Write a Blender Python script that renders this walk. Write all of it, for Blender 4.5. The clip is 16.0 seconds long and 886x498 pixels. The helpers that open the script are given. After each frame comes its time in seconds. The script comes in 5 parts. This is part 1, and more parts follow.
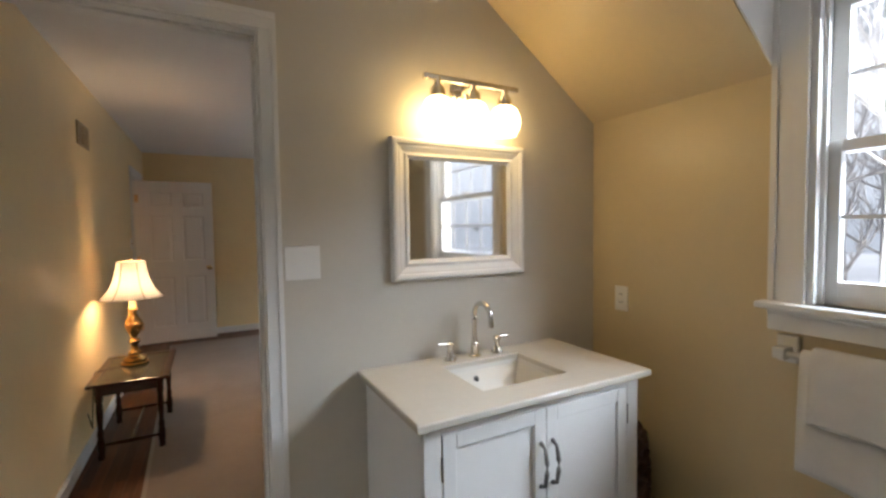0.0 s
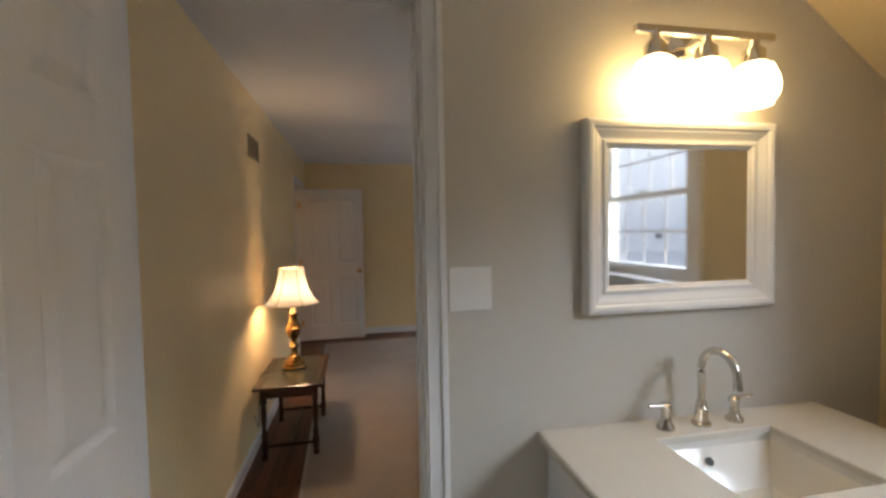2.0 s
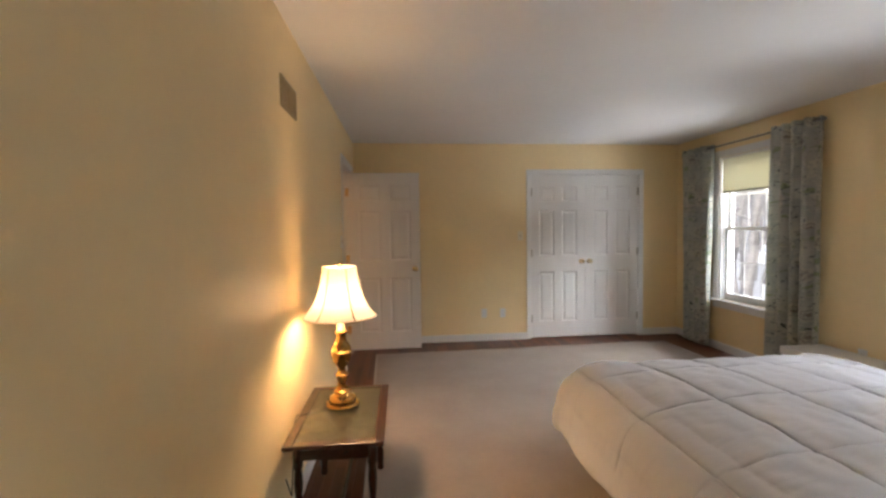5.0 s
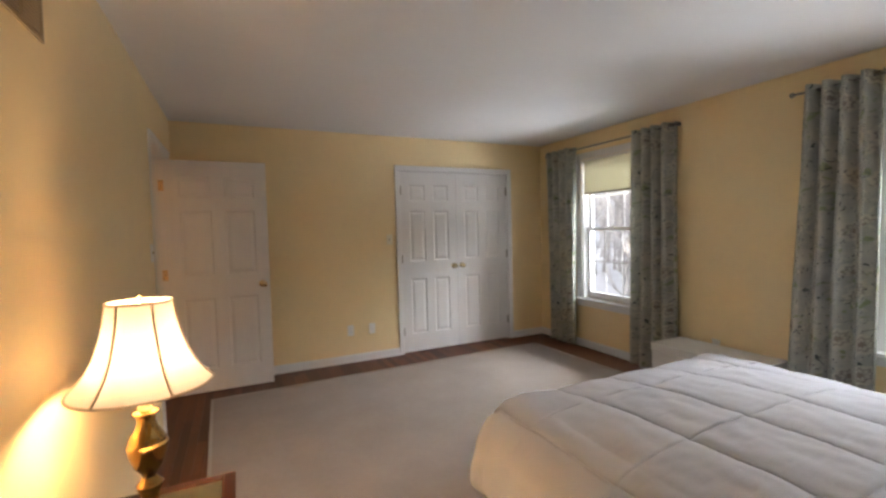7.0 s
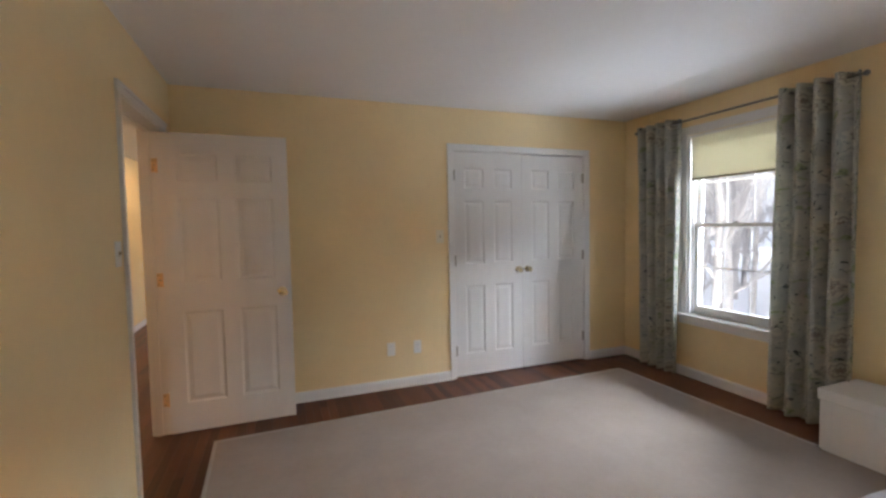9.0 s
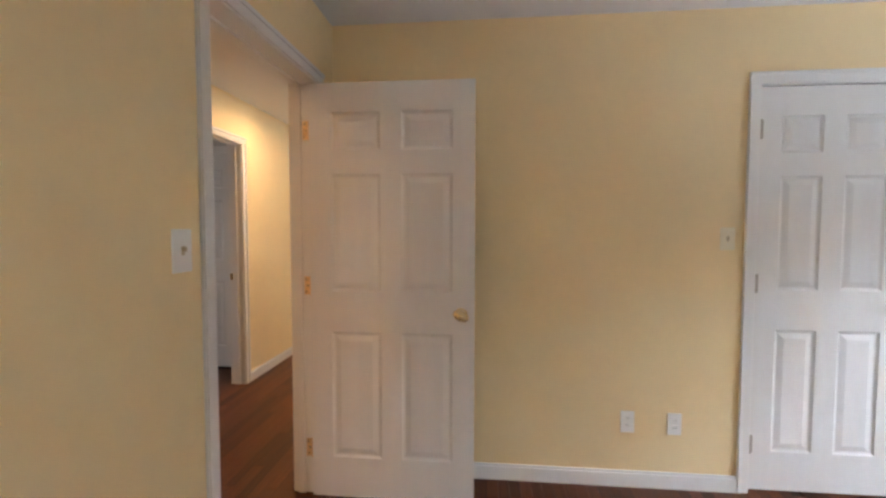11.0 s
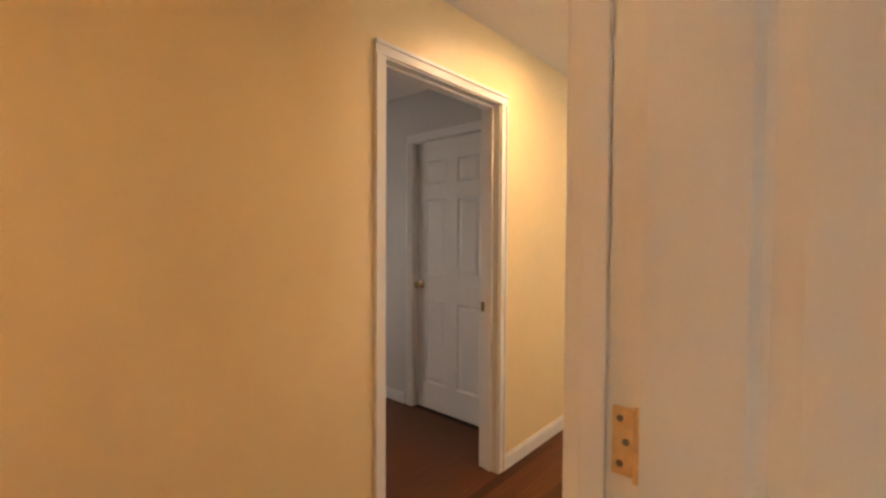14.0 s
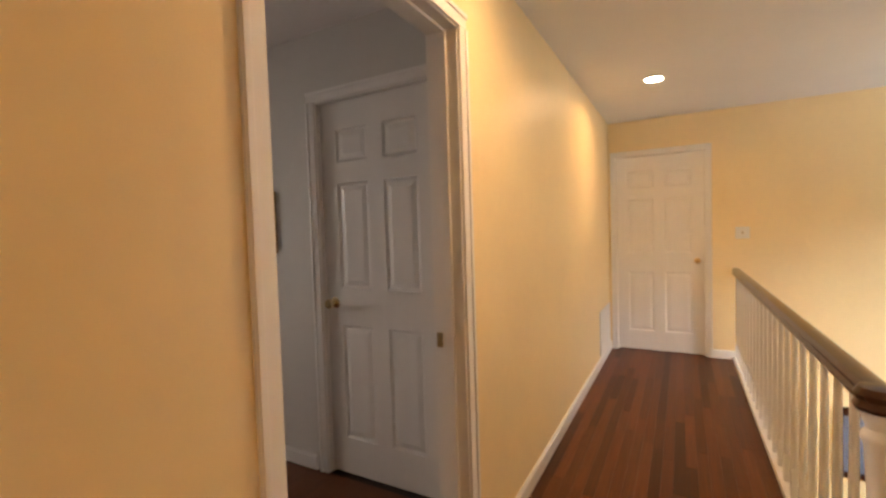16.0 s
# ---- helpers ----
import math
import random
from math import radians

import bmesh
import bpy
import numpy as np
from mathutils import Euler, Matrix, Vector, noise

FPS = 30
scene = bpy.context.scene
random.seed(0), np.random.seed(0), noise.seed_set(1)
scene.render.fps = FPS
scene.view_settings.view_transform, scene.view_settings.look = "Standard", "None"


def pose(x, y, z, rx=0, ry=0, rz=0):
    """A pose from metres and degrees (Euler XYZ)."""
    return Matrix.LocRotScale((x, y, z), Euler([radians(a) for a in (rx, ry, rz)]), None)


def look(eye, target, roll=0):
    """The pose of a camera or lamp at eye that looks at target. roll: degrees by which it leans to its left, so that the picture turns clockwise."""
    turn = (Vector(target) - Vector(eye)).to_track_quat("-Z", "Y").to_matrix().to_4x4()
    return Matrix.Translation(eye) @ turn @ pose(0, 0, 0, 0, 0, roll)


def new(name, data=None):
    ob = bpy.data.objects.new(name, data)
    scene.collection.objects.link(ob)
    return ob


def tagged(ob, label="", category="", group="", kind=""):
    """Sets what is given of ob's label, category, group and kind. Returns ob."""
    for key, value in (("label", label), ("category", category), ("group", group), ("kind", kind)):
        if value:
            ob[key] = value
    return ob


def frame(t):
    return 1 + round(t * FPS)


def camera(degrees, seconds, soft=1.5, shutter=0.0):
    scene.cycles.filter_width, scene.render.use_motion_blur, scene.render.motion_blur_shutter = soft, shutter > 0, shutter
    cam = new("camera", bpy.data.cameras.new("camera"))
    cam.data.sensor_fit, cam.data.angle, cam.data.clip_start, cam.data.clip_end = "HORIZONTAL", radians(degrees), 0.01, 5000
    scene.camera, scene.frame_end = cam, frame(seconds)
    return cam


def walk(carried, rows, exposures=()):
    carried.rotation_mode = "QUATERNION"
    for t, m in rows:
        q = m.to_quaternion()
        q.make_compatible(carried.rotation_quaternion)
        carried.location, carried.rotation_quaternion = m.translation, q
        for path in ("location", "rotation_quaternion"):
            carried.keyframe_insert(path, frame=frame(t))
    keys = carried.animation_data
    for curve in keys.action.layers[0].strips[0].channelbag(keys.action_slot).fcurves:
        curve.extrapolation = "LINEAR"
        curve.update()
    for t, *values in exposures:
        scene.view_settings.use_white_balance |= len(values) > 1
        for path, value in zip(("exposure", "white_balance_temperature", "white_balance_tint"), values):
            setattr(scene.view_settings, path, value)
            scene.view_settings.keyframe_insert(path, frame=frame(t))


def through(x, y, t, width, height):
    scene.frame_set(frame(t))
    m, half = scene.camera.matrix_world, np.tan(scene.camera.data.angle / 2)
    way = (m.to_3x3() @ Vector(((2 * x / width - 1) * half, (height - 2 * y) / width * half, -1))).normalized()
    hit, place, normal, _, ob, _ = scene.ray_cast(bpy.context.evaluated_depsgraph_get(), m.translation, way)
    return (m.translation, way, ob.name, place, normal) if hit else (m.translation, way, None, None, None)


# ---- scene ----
cam = camera(90.8, 16.0, soft=2.7)
EXP_BATH, EXP_BED = 1.5, 2.07
W_WIN, W_SNOW, W_BATH, W_ROOM, W_FOYER, W_LAMP, W_CAN, G_GLOBE = 1120, 320, 430, 30, 65, 5.6, 1.45, 5.0
PATH = [
    (0, (0.732, -1.554, 1.408), (1.671, 0.21, 1.314), -0.8),
    (0.5, (0.734, -1.487, 1.442), (1.569, 0.329, 1.358), -0.9),
    (1, (0.721, -1.399, 1.461), (1.43, 0.47, 1.406), -1.0),
    (1.5, (0.726, -1.29, 1.466), (1.272, 0.633, 1.41), -1.1),
    (2, (0.722, -1.13, 1.451), (1.097, 0.833, 1.37), -1.1),
    (2.5, (0.709, -0.963, 1.454), (0.889, 1.026, 1.353), -1.2),
    (3.2, (0.654, -0.706, 1.436), (0.577, 1.29, 1.338), -0.8),
    (5.3, (0.536, -0.005, 1.391), (0.819, 1.973, 1.301), -0.8),
    (5.5, (0.523, 0.068, 1.39), (0.874, 2.034, 1.291), -0.8),
    (6, (0.502, 0.236, 1.369), (1.024, 2.164, 1.272), -1.2),
    (6.5, (0.499, 0.407, 1.383), (1.189, 2.282, 1.286), -1.5),
    (7, (0.505, 0.606, 1.397), (1.358, 2.413, 1.307), -1.5),
    (7.5, (0.521, 0.833, 1.418), (1.478, 2.586, 1.32), -1.4),
    (8, (0.579, 1.042, 1.438), (1.519, 2.804, 1.341), -1.5),
    (8.5, (0.644, 1.28, 1.427), (1.466, 3.101, 1.335), -1.6),
    (9, (0.705, 1.585, 1.391), (1.403, 3.457, 1.286), -1.1),
    (9.5, (0.766, 1.9, 1.378), (1.294, 3.825, 1.257), -0.5),
    (10, (0.842, 2.225, 1.354), (1.118, 4.203, 1.241), -0.2),
    (10.2, (0.856, 2.357, 1.352), (1.034, 4.346, 1.242), -0.0),
    (12.3, (0.652, 3.662, 1.362), (-0.088, 5.519, 1.307), -0.6),
    (12.5, (0.614, 3.759, 1.37), (-0.205, 5.583, 1.307), -0.6),
    (13, (0.476, 3.991, 1.368), (-0.532, 5.717, 1.289), 0.1),
    (13.5, (0.303, 4.2, 1.365), (-0.88, 5.811, 1.283), 0.3),
    (14, (0.134, 4.408, 1.331), (-1.189, 5.906, 1.275), 0.3),
    (14.5, (-0.051, 4.541, 1.351), (-1.370, 6.045, 1.307), 0.5),
    (15, (-0.249, 4.717, 1.356), (-1.488, 6.287, 1.303), 0.3),
    (15.5, (-0.411, 4.868, 1.336), (-1.53, 6.524, 1.27), -0.7),
    (16, (-0.542, 5.013, 1.337), (-1.502, 6.765, 1.256), -1.8),
]
walk(cam, [(t, look(eye, target, roll)) for t, eye, target, roll in PATH],
     exposures=[(0.0, EXP_BATH, 6050, 11), (0.6, 1.52, 6000, 11), (2.0, 1.4, 5950, 11), (3.2, 1.62, 5700, 11), (5.3, 2.15, 6600, 13), (7.0, EXP_BED, 6500, 13), (8.5, 2.12, 6200, 13), (10.2, 2.34, 5950, 13), (12.3, 3.1, 6000, 12), (13.0, 3.0, 6150, 13), (13.7, 2.82, 6850, 15), (15.0, 2.78, 7000, 16), (16.0, 2.6, 7000, 16)])

# ---- world and large lights ----
world = bpy.data.worlds.new("sky")
scene.world = world
world.use_nodes = True
wn = world.node_tree.nodes
sky = wn.new("ShaderNodeTexSky")
sky.sky_type = "NISHITA"
sky.sun_disc = False
sky.sun_elevation = radians(28)
sky.sun_rotation = radians(200)
sky.dust_density = 4.0
sky.air_density = 1.5
hsv = wn.new("ShaderNodeHueSaturation")
hsv.inputs["Saturation"].default_value = 0.4
world.node_tree.links.new(sky.outputs[0], hsv.inputs["Color"])
world.node_tree.links.new(hsv.outputs[0], wn["Background"].inputs["Color"])
wn["Background"].inputs["Strength"].default_value = 0.065

sun = new("sun", bpy.data.lights.new("sun", "SUN"))
sun.data.energy = 0.5
sun.data.angle = radians(20)
sun.data.color = (1.0, 0.95, 0.88)
sun.matrix_world = pose(0, 0, 20, 62, 0, -20)


def lamp_area(name, eye, target, w, h, watts, color):
    d = bpy.data.lights.new(name, "AREA")
    d.shape, d.size, d.size_y, d.energy, d.color = "RECTANGLE", w, h, watts, color
    ob = new(name, d)
    ob.matrix_world = look(eye, target)
    return ob


def lamp_point(name, at, watts, color, radius=0.03):
    d = bpy.data.lights.new(name, "POINT")
    d.energy, d.color, d.shadow_soft_size = watts, color, radius
    ob = new(name, d)
    ob.location = at
    return ob


COOL = (0.86, 0.93, 1.0)
WARM = (1.0, 0.65, 0.345)
# area lamps added out of view, standing in for each window's sky and snow
lamp_area("sky_light_bedroom", (10.2, 2.75, 4.6), (3.2, 2.75, 1.1), 10.0, 2.6, W_WIN, COOL)
lamp_area("snow_light_bedroom", (8.5, 2.75, -2.2), (4.1, 2.75, 1.2), 10.0, 3.0, W_SNOW, COOL)
lamp_area("sky_light_bath", (5.2, -3.1, 3.9), (2.4, -1.3, 1.5), 5.0, 1.8, W_BATH, COOL)
lamp_area("sky_light_room", (-6.5, 5.65, 1.9), (-3.4, 5.7, 1.2), 2.4, 2.0, W_ROOM, (1.0, 0.90, 0.78))
lamp_area("snow_light_foyer", (6.8, 8.3, -0.6), (4.2, 8.3, 1.6), 4.0, 2.5, W_FOYER, COOL)
# bulb of the table lamp, and the two recessed cans of the hall
lamp_point("bulb_table_lamp", (0.235, 2.17, 1.022), W_LAMP, WARM, 0.055)
for cy in (3.30, 6.45, 8.72):
    d = bpy.data.lights.new("can_light", "AREA")
    d.shape, d.size, d.energy, d.color, d.spread = "DISK", 0.14, W_CAN, (1.0, 0.565, 0.225), radians(160)
    ob = new("can_light", d)
    ob.matrix_world = look((-0.72, cy, 2.425), (-0.72, cy + 0.001, 0))


# ---- materials ----
def mat(name, color, rough=0.6, metal=0.0, var=0.06, scale=6.0, bump=0.0, bump_scale=200.0, spec=0.5, grain=None, random_var=0.0, coat=0.0):
    """A principled surface with broad and fine variation in tone, and fine relief."""
    m = bpy.data.materials.new(name)
    m.use_nodes = True
    nt = m.node_tree
    n, L = nt.nodes, nt.links
    b = n["Principled BSDF"]
    b.inputs["Roughness"].default_value = rough
    b.inputs["Metallic"].default_value = metal
    b.inputs["Specular IOR Level"].default_value = spec
    b.inputs["Coat Weight"].default_value = coat
    tc = n.new("ShaderNodeTexCoord")
    mp = n.new("ShaderNodeMapping")
    L.new(tc.outputs["Object"], mp.inputs["Vector"])
    if grain:
        mp.inputs["Scale"].default_value = grain
    a = n.new("ShaderNodeTexNoise")
    a.inputs["Scale"].default_value = scale
    a.inputs["Detail"].default_value = 6
    f = n.new("ShaderNodeTexNoise")
    f.inputs["Scale"].default_value = scale * 9
    f.inputs["Detail"].default_value = 3
    L.new(mp.outputs[0], a.inputs["Vector"])
    L.new(mp.outputs[0], f.inputs["Vector"])
    mx = n.new("ShaderNodeMath")
    mx.operation = "MULTIPLY_ADD"
    mx.inputs[1].default_value = 0.35
    L.new(f.outputs["Fac"], mx.inputs[0])
    L.new(a.outputs["Fac"], mx.inputs[2])
    r = n.new("ShaderNodeMapRange")
    r.inputs[1].default_value, r.inputs[2].default_value = 0.35, 1.0
    r.inputs[3].default_value, r.inputs[4].default_value = 1 - var, 1 + var
    L.new(mx.outputs[0], r.inputs[0])
    val = r.outputs[0]
    if random_var:
        oi = n.new("ShaderNodeObjectInfo")
        r2 = n.new("ShaderNodeMapRange")
        r2.inputs[3].default_value, r2.inputs[4].default_value = 1 - random_var, 1 + random_var
        L.new(oi.outputs["Random"], r2.inputs[0])
        mm = n.new("ShaderNodeMath")
        mm.operation = "MULTIPLY"
        L.new(val, mm.inputs[0])
        L.new(r2.outputs[0], mm.inputs[1])
        val = mm.outputs[0]
        sh = n.new("ShaderNodeCombineXYZ")
        L.new(oi.outputs["Random"], sh.inputs[0])
        L.new(oi.outputs["Random"], sh.inputs[1])
        ms = n.new("ShaderNodeVectorMath")
        ms.operation = "SCALE"
        ms.inputs["Scale"].default_value = 37.0
        L.new(sh.outputs[0], ms.inputs[0])
        L.new(ms.outputs[0], mp.inputs["Location"])
    hv = n.new("ShaderNodeHueSaturation")
    hv.inputs["Color"].default_value = (*color, 1)
    L.new(val, hv.inputs["Value"])
    L.new(hv.outputs[0], b.inputs["Base Color"])
    rr = n.new("ShaderNodeMapRange")
    rr.inputs[3].default_value, rr.inputs[4].default_value = max(0.02, rough - 0.06), min(1, rough + 0.06)
    L.new(a.outputs["Fac"], rr.inputs[0])
    L.new(rr.outputs[0], b.inputs["Roughness"])
    if bump:
        bt = n.new("ShaderNodeTexNoise")
        bt.inputs["Scale"].default_value = bump_scale
        bt.inputs["Detail"].default_value = 3
        L.new(mp.outputs[0], bt.inputs["Vector"])
        bp = n.new("ShaderNodeBump")
        bp.inputs["Strength"].default_value = bump
        bp.inputs["Distance"].default_value = 0.002
        L.new(bt.outputs["Fac"], bp.inputs["Height"])
        L.new(bp.outputs[0], b.inputs["Normal"])
    return m


def mat_glow(name, color, strength):
    m = bpy.data.materials.new(name)
    m.use_nodes = True
    b = m.node_tree.nodes["Principled BSDF"]
    b.inputs["Base Color"].default_value = (0.9, 0.88, 0.82, 1)
    b.inputs["Roughness"].default_value = 0.25
    b.inputs["Emission Color"].default_value = (*color, 1)
    b.inputs["Emission Strength"].default_value = strength
    return m


def mat_glass(name, rough=0.0, color=(1, 1, 1)):
    """Thin pane: clear, with a mirror gloss that grows towards grazing."""
    m = bpy.data.materials.new(name)
    m.use_nodes = True
    n, L = m.node_tree.nodes, m.node_tree.links
    n.remove(n["Principled BSDF"])
    t = n.new("ShaderNodeBsdfTransparent")
    t.inputs[0].default_value = (*color, 1)
    g = n.new("ShaderNodeBsdfGlossy")
    g.inputs["Roughness"].default_value = rough
    lw = n.new("ShaderNodeLayerWeight")
    lw.inputs["Blend"].default_value = 0.5
    pw = n.new("ShaderNodeMath")
    pw.operation = "POWER"
    pw.inputs[1].default_value = 5.0
    L.new(lw.outputs["Facing"], pw.inputs[0])
    fr = n.new("ShaderNodeMath")
    fr.operation = "MULTIPLY_ADD"
    fr.inputs[1].default_value, fr.inputs[2].default_value = 0.6, 0.03
    L.new(pw.outputs[0], fr.inputs[0])
    mx = n.new("ShaderNodeMixShader")
    L.new(fr.outputs[0], mx.inputs[0])
    L.new(t.outputs[0], mx.inputs[1])
    L.new(g.outputs[0], mx.inputs[2])
    L.new(mx.outputs[0], n["Material Output"].inputs["Surface"])
    return m


def mat_cloth_thin(name, color, through, rough=0.9):
    """Thin cloth that lets part of the light through."""
    m = bpy.data.materials.new(name)
    m.use_nodes = True
    n, L = m.node_tree.nodes, m.node_tree.links
    b = n["Principled BSDF"]
    b.inputs["Base Color"].default_value = (*color, 1)
    b.inputs["Roughness"].default_value = rough
    wv = n.new("ShaderNodeTexNoise")
    wv.inputs["Scale"].default_value = 400
    tc = n.new("ShaderNodeTexCoord")
    L.new(tc.outputs["Object"], wv.inputs["Vector"])
    bp = n.new("ShaderNodeBump")
    bp.inputs["Strength"].default_value = 0.2
    bp.inputs["Distance"].default_value = 0.001
    L.new(wv.outputs["Fac"], bp.inputs["Height"])
    L.new(bp.outputs[0], b.inputs["Normal"])
    t = n.new("ShaderNodeBsdfTranslucent")
    t.inputs[0].default_value = (*color, 1)
    mx = n.new("ShaderNodeMixShader")
    mx.inputs[0].default_value = through
    L.new(b.outputs[0], mx.inputs[1])
    L.new(t.outputs[0], mx.inputs[2])
    L.new(mx.outputs[0], n["Material Output"].inputs["Surface"])
    return m


def mat_floral(name):
    """Grey-green curtain cloth with pale rosettes, leaves and dark sprigs."""
    m = bpy.data.materials.new(name)
    m.use_nodes = True
    n, L = m.node_tree.nodes, m.node_tree.links
    b = n["Principled BSDF"]
    b.inputs["Roughness"].default_value = 0.85
    uv = n.new("ShaderNodeUVMap")
    uv.uv_map = "cloth"

    def ramp(src, stops):
        r = n.new("ShaderNodeValToRGB")
        e = r.color_ramp.elements
        while len(e) < len(stops):
            e.new(0.5)
        for el, (p, c) in zip(e, stops):
            el.position, el.color = p, (c, c, c, 1)
        L.new(src, r.inputs[0])
        return r.outputs[0]

    def mix(fac, a, c):
        x = n.new("ShaderNodeMix")
        x.data_type = "RGBA"
        L.new(fac, x.inputs[0])
        if isinstance(a, tuple):
            x.inputs[6].default_value = (*a, 1)
        else:
            L.new(a, x.inputs[6])
        x.inputs[7].default_value = (*c, 1)
        return x.outputs[2]

    def node(op, a, c=None):
        x = n.new("ShaderNodeMath")
        x.operation = op
        for k, s in enumerate((a, c)):
            if s is None:
                continue
            if isinstance(s, (int, float)):
                x.inputs[k].default_value = s
            else:
                L.new(s, x.inputs[k])
        return x.outputs[0]

    def blotch(scale, shift, distortion, stops, stretch=1.0, detail=2.0):
        mp = n.new("ShaderNodeMapping")
        mp.inputs["Scale"].default_value = (scale, scale * stretch, 1)
        mp.inputs["Location"].default_value = (shift, shift * 1.7, 0)
        L.new(uv.outputs[0], mp.inputs["Vector"])
        x = n.new("ShaderNodeTexNoise")
        x.inputs["Scale"].default_value = 1.0
        x.inputs["Detail"].default_value = detail
        x.inputs["Distortion"].default_value = distortion
        L.new(mp.outputs[0], x.inputs["Vector"])
        return ramp(x.outputs["Fac"], stops)

    v = n.new("ShaderNodeTexVoronoi")
    v.inputs["Scale"].default_value = 3.3
    v.inputs["Randomness"].default_value = 0.6
    L.new(uv.outputs[0], v.inputs["Vector"])
    off = n.new("ShaderNodeVectorMath")
    off.operation = "SUBTRACT"
    L.new(uv.outputs[0], off.inputs[0])
    L.new(v.outputs["Position"], off.inputs[1])
    sx = n.new("ShaderNodeSeparateXYZ")
    L.new(off.outputs[0], sx.inputs[0])
    ang = node("ARCTAN2", sx.outputs[1], sx.outputs[0])
    lobes = node("MULTIPLY", node("SINE", node("MULTIPLY", ang, 9.0)), 0.006)
    rad = node("ADD", node("SQRT", node("ADD", node("MULTIPLY", sx.outputs[0], sx.outputs[0]), node("MULTIPLY", sx.outputs[1], sx.outputs[1]))), lobes)
    petal = ramp(rad, [(0.0, 0), (0.018, 0), (0.021, 1), (0.030, 1), (0.033, 0), (0.042, 0), (0.045, 1), (0.062, 1), (0.066, 0)])
    heart = ramp(rad, [(0.0, 1), (0.016, 1), (0.019, 0), (0.031, 0), (0.033, 0.7), (0.042, 0.7), (0.045, 0)])
    c = mix(blotch(5.0, 0.0, 0.5, [(0.42, 0), (0.58, 1)]), (0.49, 0.50, 0.455), (0.60, 0.60, 0.535))
    c = mix(blotch(15.0, 3.1, 2.2, [(0.57, 0), (0.61, 1)], 0.8), c, (0.62, 0.61, 0.53))
    c = mix(blotch(9.0, 8.3, 1.5, [(0.62, 0), (0.65, 1)], 1.2), c, (0.36, 0.40, 0.25))
    c = mix(blotch(19.0, 5.7, 2.6, [(0.31, 1), (0.35, 0)], 0.9), c, (0.09, 0.105, 0.11))
    c = mix(petal, c, (0.66, 0.64, 0.55))
    c = mix(heart, c, (0.34, 0.29, 0.24))
    c = mix(blotch(34.0, 1.9, 1.2, [(0.30, 1), (0.34, 0)]), c, (0.14, 0.15, 0.15))
    L.new(c, b.inputs["Base Color"])
    wv = n.new("ShaderNodeTexNoise")
    wv.inputs["Scale"].default_value = 300
    L.new(uv.outputs[0], wv.inputs["Vector"])
    bp = n.new("ShaderNodeBump")
    bp.inputs["Strength"].default_value = 0.3
    bp.inputs["Distance"].default_value = 0.001
    L.new(wv.outputs["Fac"], bp.inputs["Height"])
    L.new(bp.outputs[0], b.inputs["Normal"])
    t = n.new("ShaderNodeBsdfTranslucent")
    L.new(c, t.inputs[0])
    mx = n.new("ShaderNodeMixShader")
    mx.inputs[0].default_value = 0.33
    L.new(b.outputs[0], mx.inputs[1])
    L.new(t.outputs[0], mx.inputs[2])
    L.new(mx.outputs[0], n["Material Output"].inputs["Surface"])
    return m


M_YELLOW = mat("paint_yellow", (0.88, 0.705, 0.405), 0.42, var=0.05, scale=2.0, bump=0.15, bump_scale=260, spec=0.4)
M_GREIGE = mat("paint_greige", (0.60, 0.56, 0.485), 0.45, var=0.05, scale=2.0, bump=0.15, bump_scale=260, spec=0.4)
M_ROOM = mat("paint_pale_grey", (0.60, 0.585, 0.55), 0.6, var=0.04, scale=2.0, bump=0.1)
M_CEIL = mat("paint_ceiling", (0.80, 0.785, 0.77), 0.9, var=0.03, scale=1.5, bump=0.25, bump_scale=180, spec=0.2)
M_TRIM = mat("paint_white_gloss", (0.80, 0.79, 0.77), 0.36, var=0.02, scale=3.0)
M_DOOR = mat("paint_white_door", (0.78, 0.77, 0.75), 0.4, var=0.03, scale=2.5, bump=0.12, bump_scale=60, grain=(6, 6, 1))
M_OAK = mat("oak_red_brown", (0.102, 0.0335, 0.0122), 0.36, var=0.42, scale=1.0, bump=0.2, bump_scale=12, grain=(70, 2.6, 70), random_var=0.46, spec=0.22)
M_OAKD = mat("oak_gap", (0.03, 0.014, 0.008), 0.7)
M_RUG = mat("carpet_cream", (0.36, 0.302, 0.258), 0.95, var=0.10, scale=3.0, bump=0.8, bump_scale=420, spec=0.1)
M_RUGE = mat("carpet_binding", (0.42, 0.37, 0.32), 0.9, var=0.08, scale=20, bump=0.5, bump_scale=400)
M_QUILT = mat("comforter_white", (0.71, 0.705, 0.74), 0.85, var=0.03, scale=4, bump=0.35, bump_scale=90, spec=0.2)
M_SKIRT = mat("bed_base_cloth", (0.30, 0.27, 0.24), 0.9, var=0.08, bump=0.4)
M_BRASSDULL = mat("brass_dull", (0.74, 0.53, 0.28), 0.4, metal=0.5, var=0.3, scale=30)
M_BRASS = mat("brass", (0.84, 0.68, 0.40), 0.22, metal=1.0, var=0.12, scale=9)
M_BRONZE = mat("brass_antique", (0.36, 0.215, 0.07), 0.13, metal=1.0, var=0.3, scale=9)
M_BRASSPALE = mat("brass_pale_polished", (0.86, 0.77, 0.58), 0.14, metal=1.0, var=0.05)
# greige paint with the globes' yellow light put into its base colour
M_GREIGE_WARM = mat("paint_greige_globe_lit", (0.61, 0.50, 0.305), 0.36, var=0.05, scale=2.0, bump=0.15, bump_scale=260, spec=0.4)
M_CHROME = mat("nickel_brushed", (0.70, 0.66, 0.60), 0.2, metal=1.0, var=0.05)
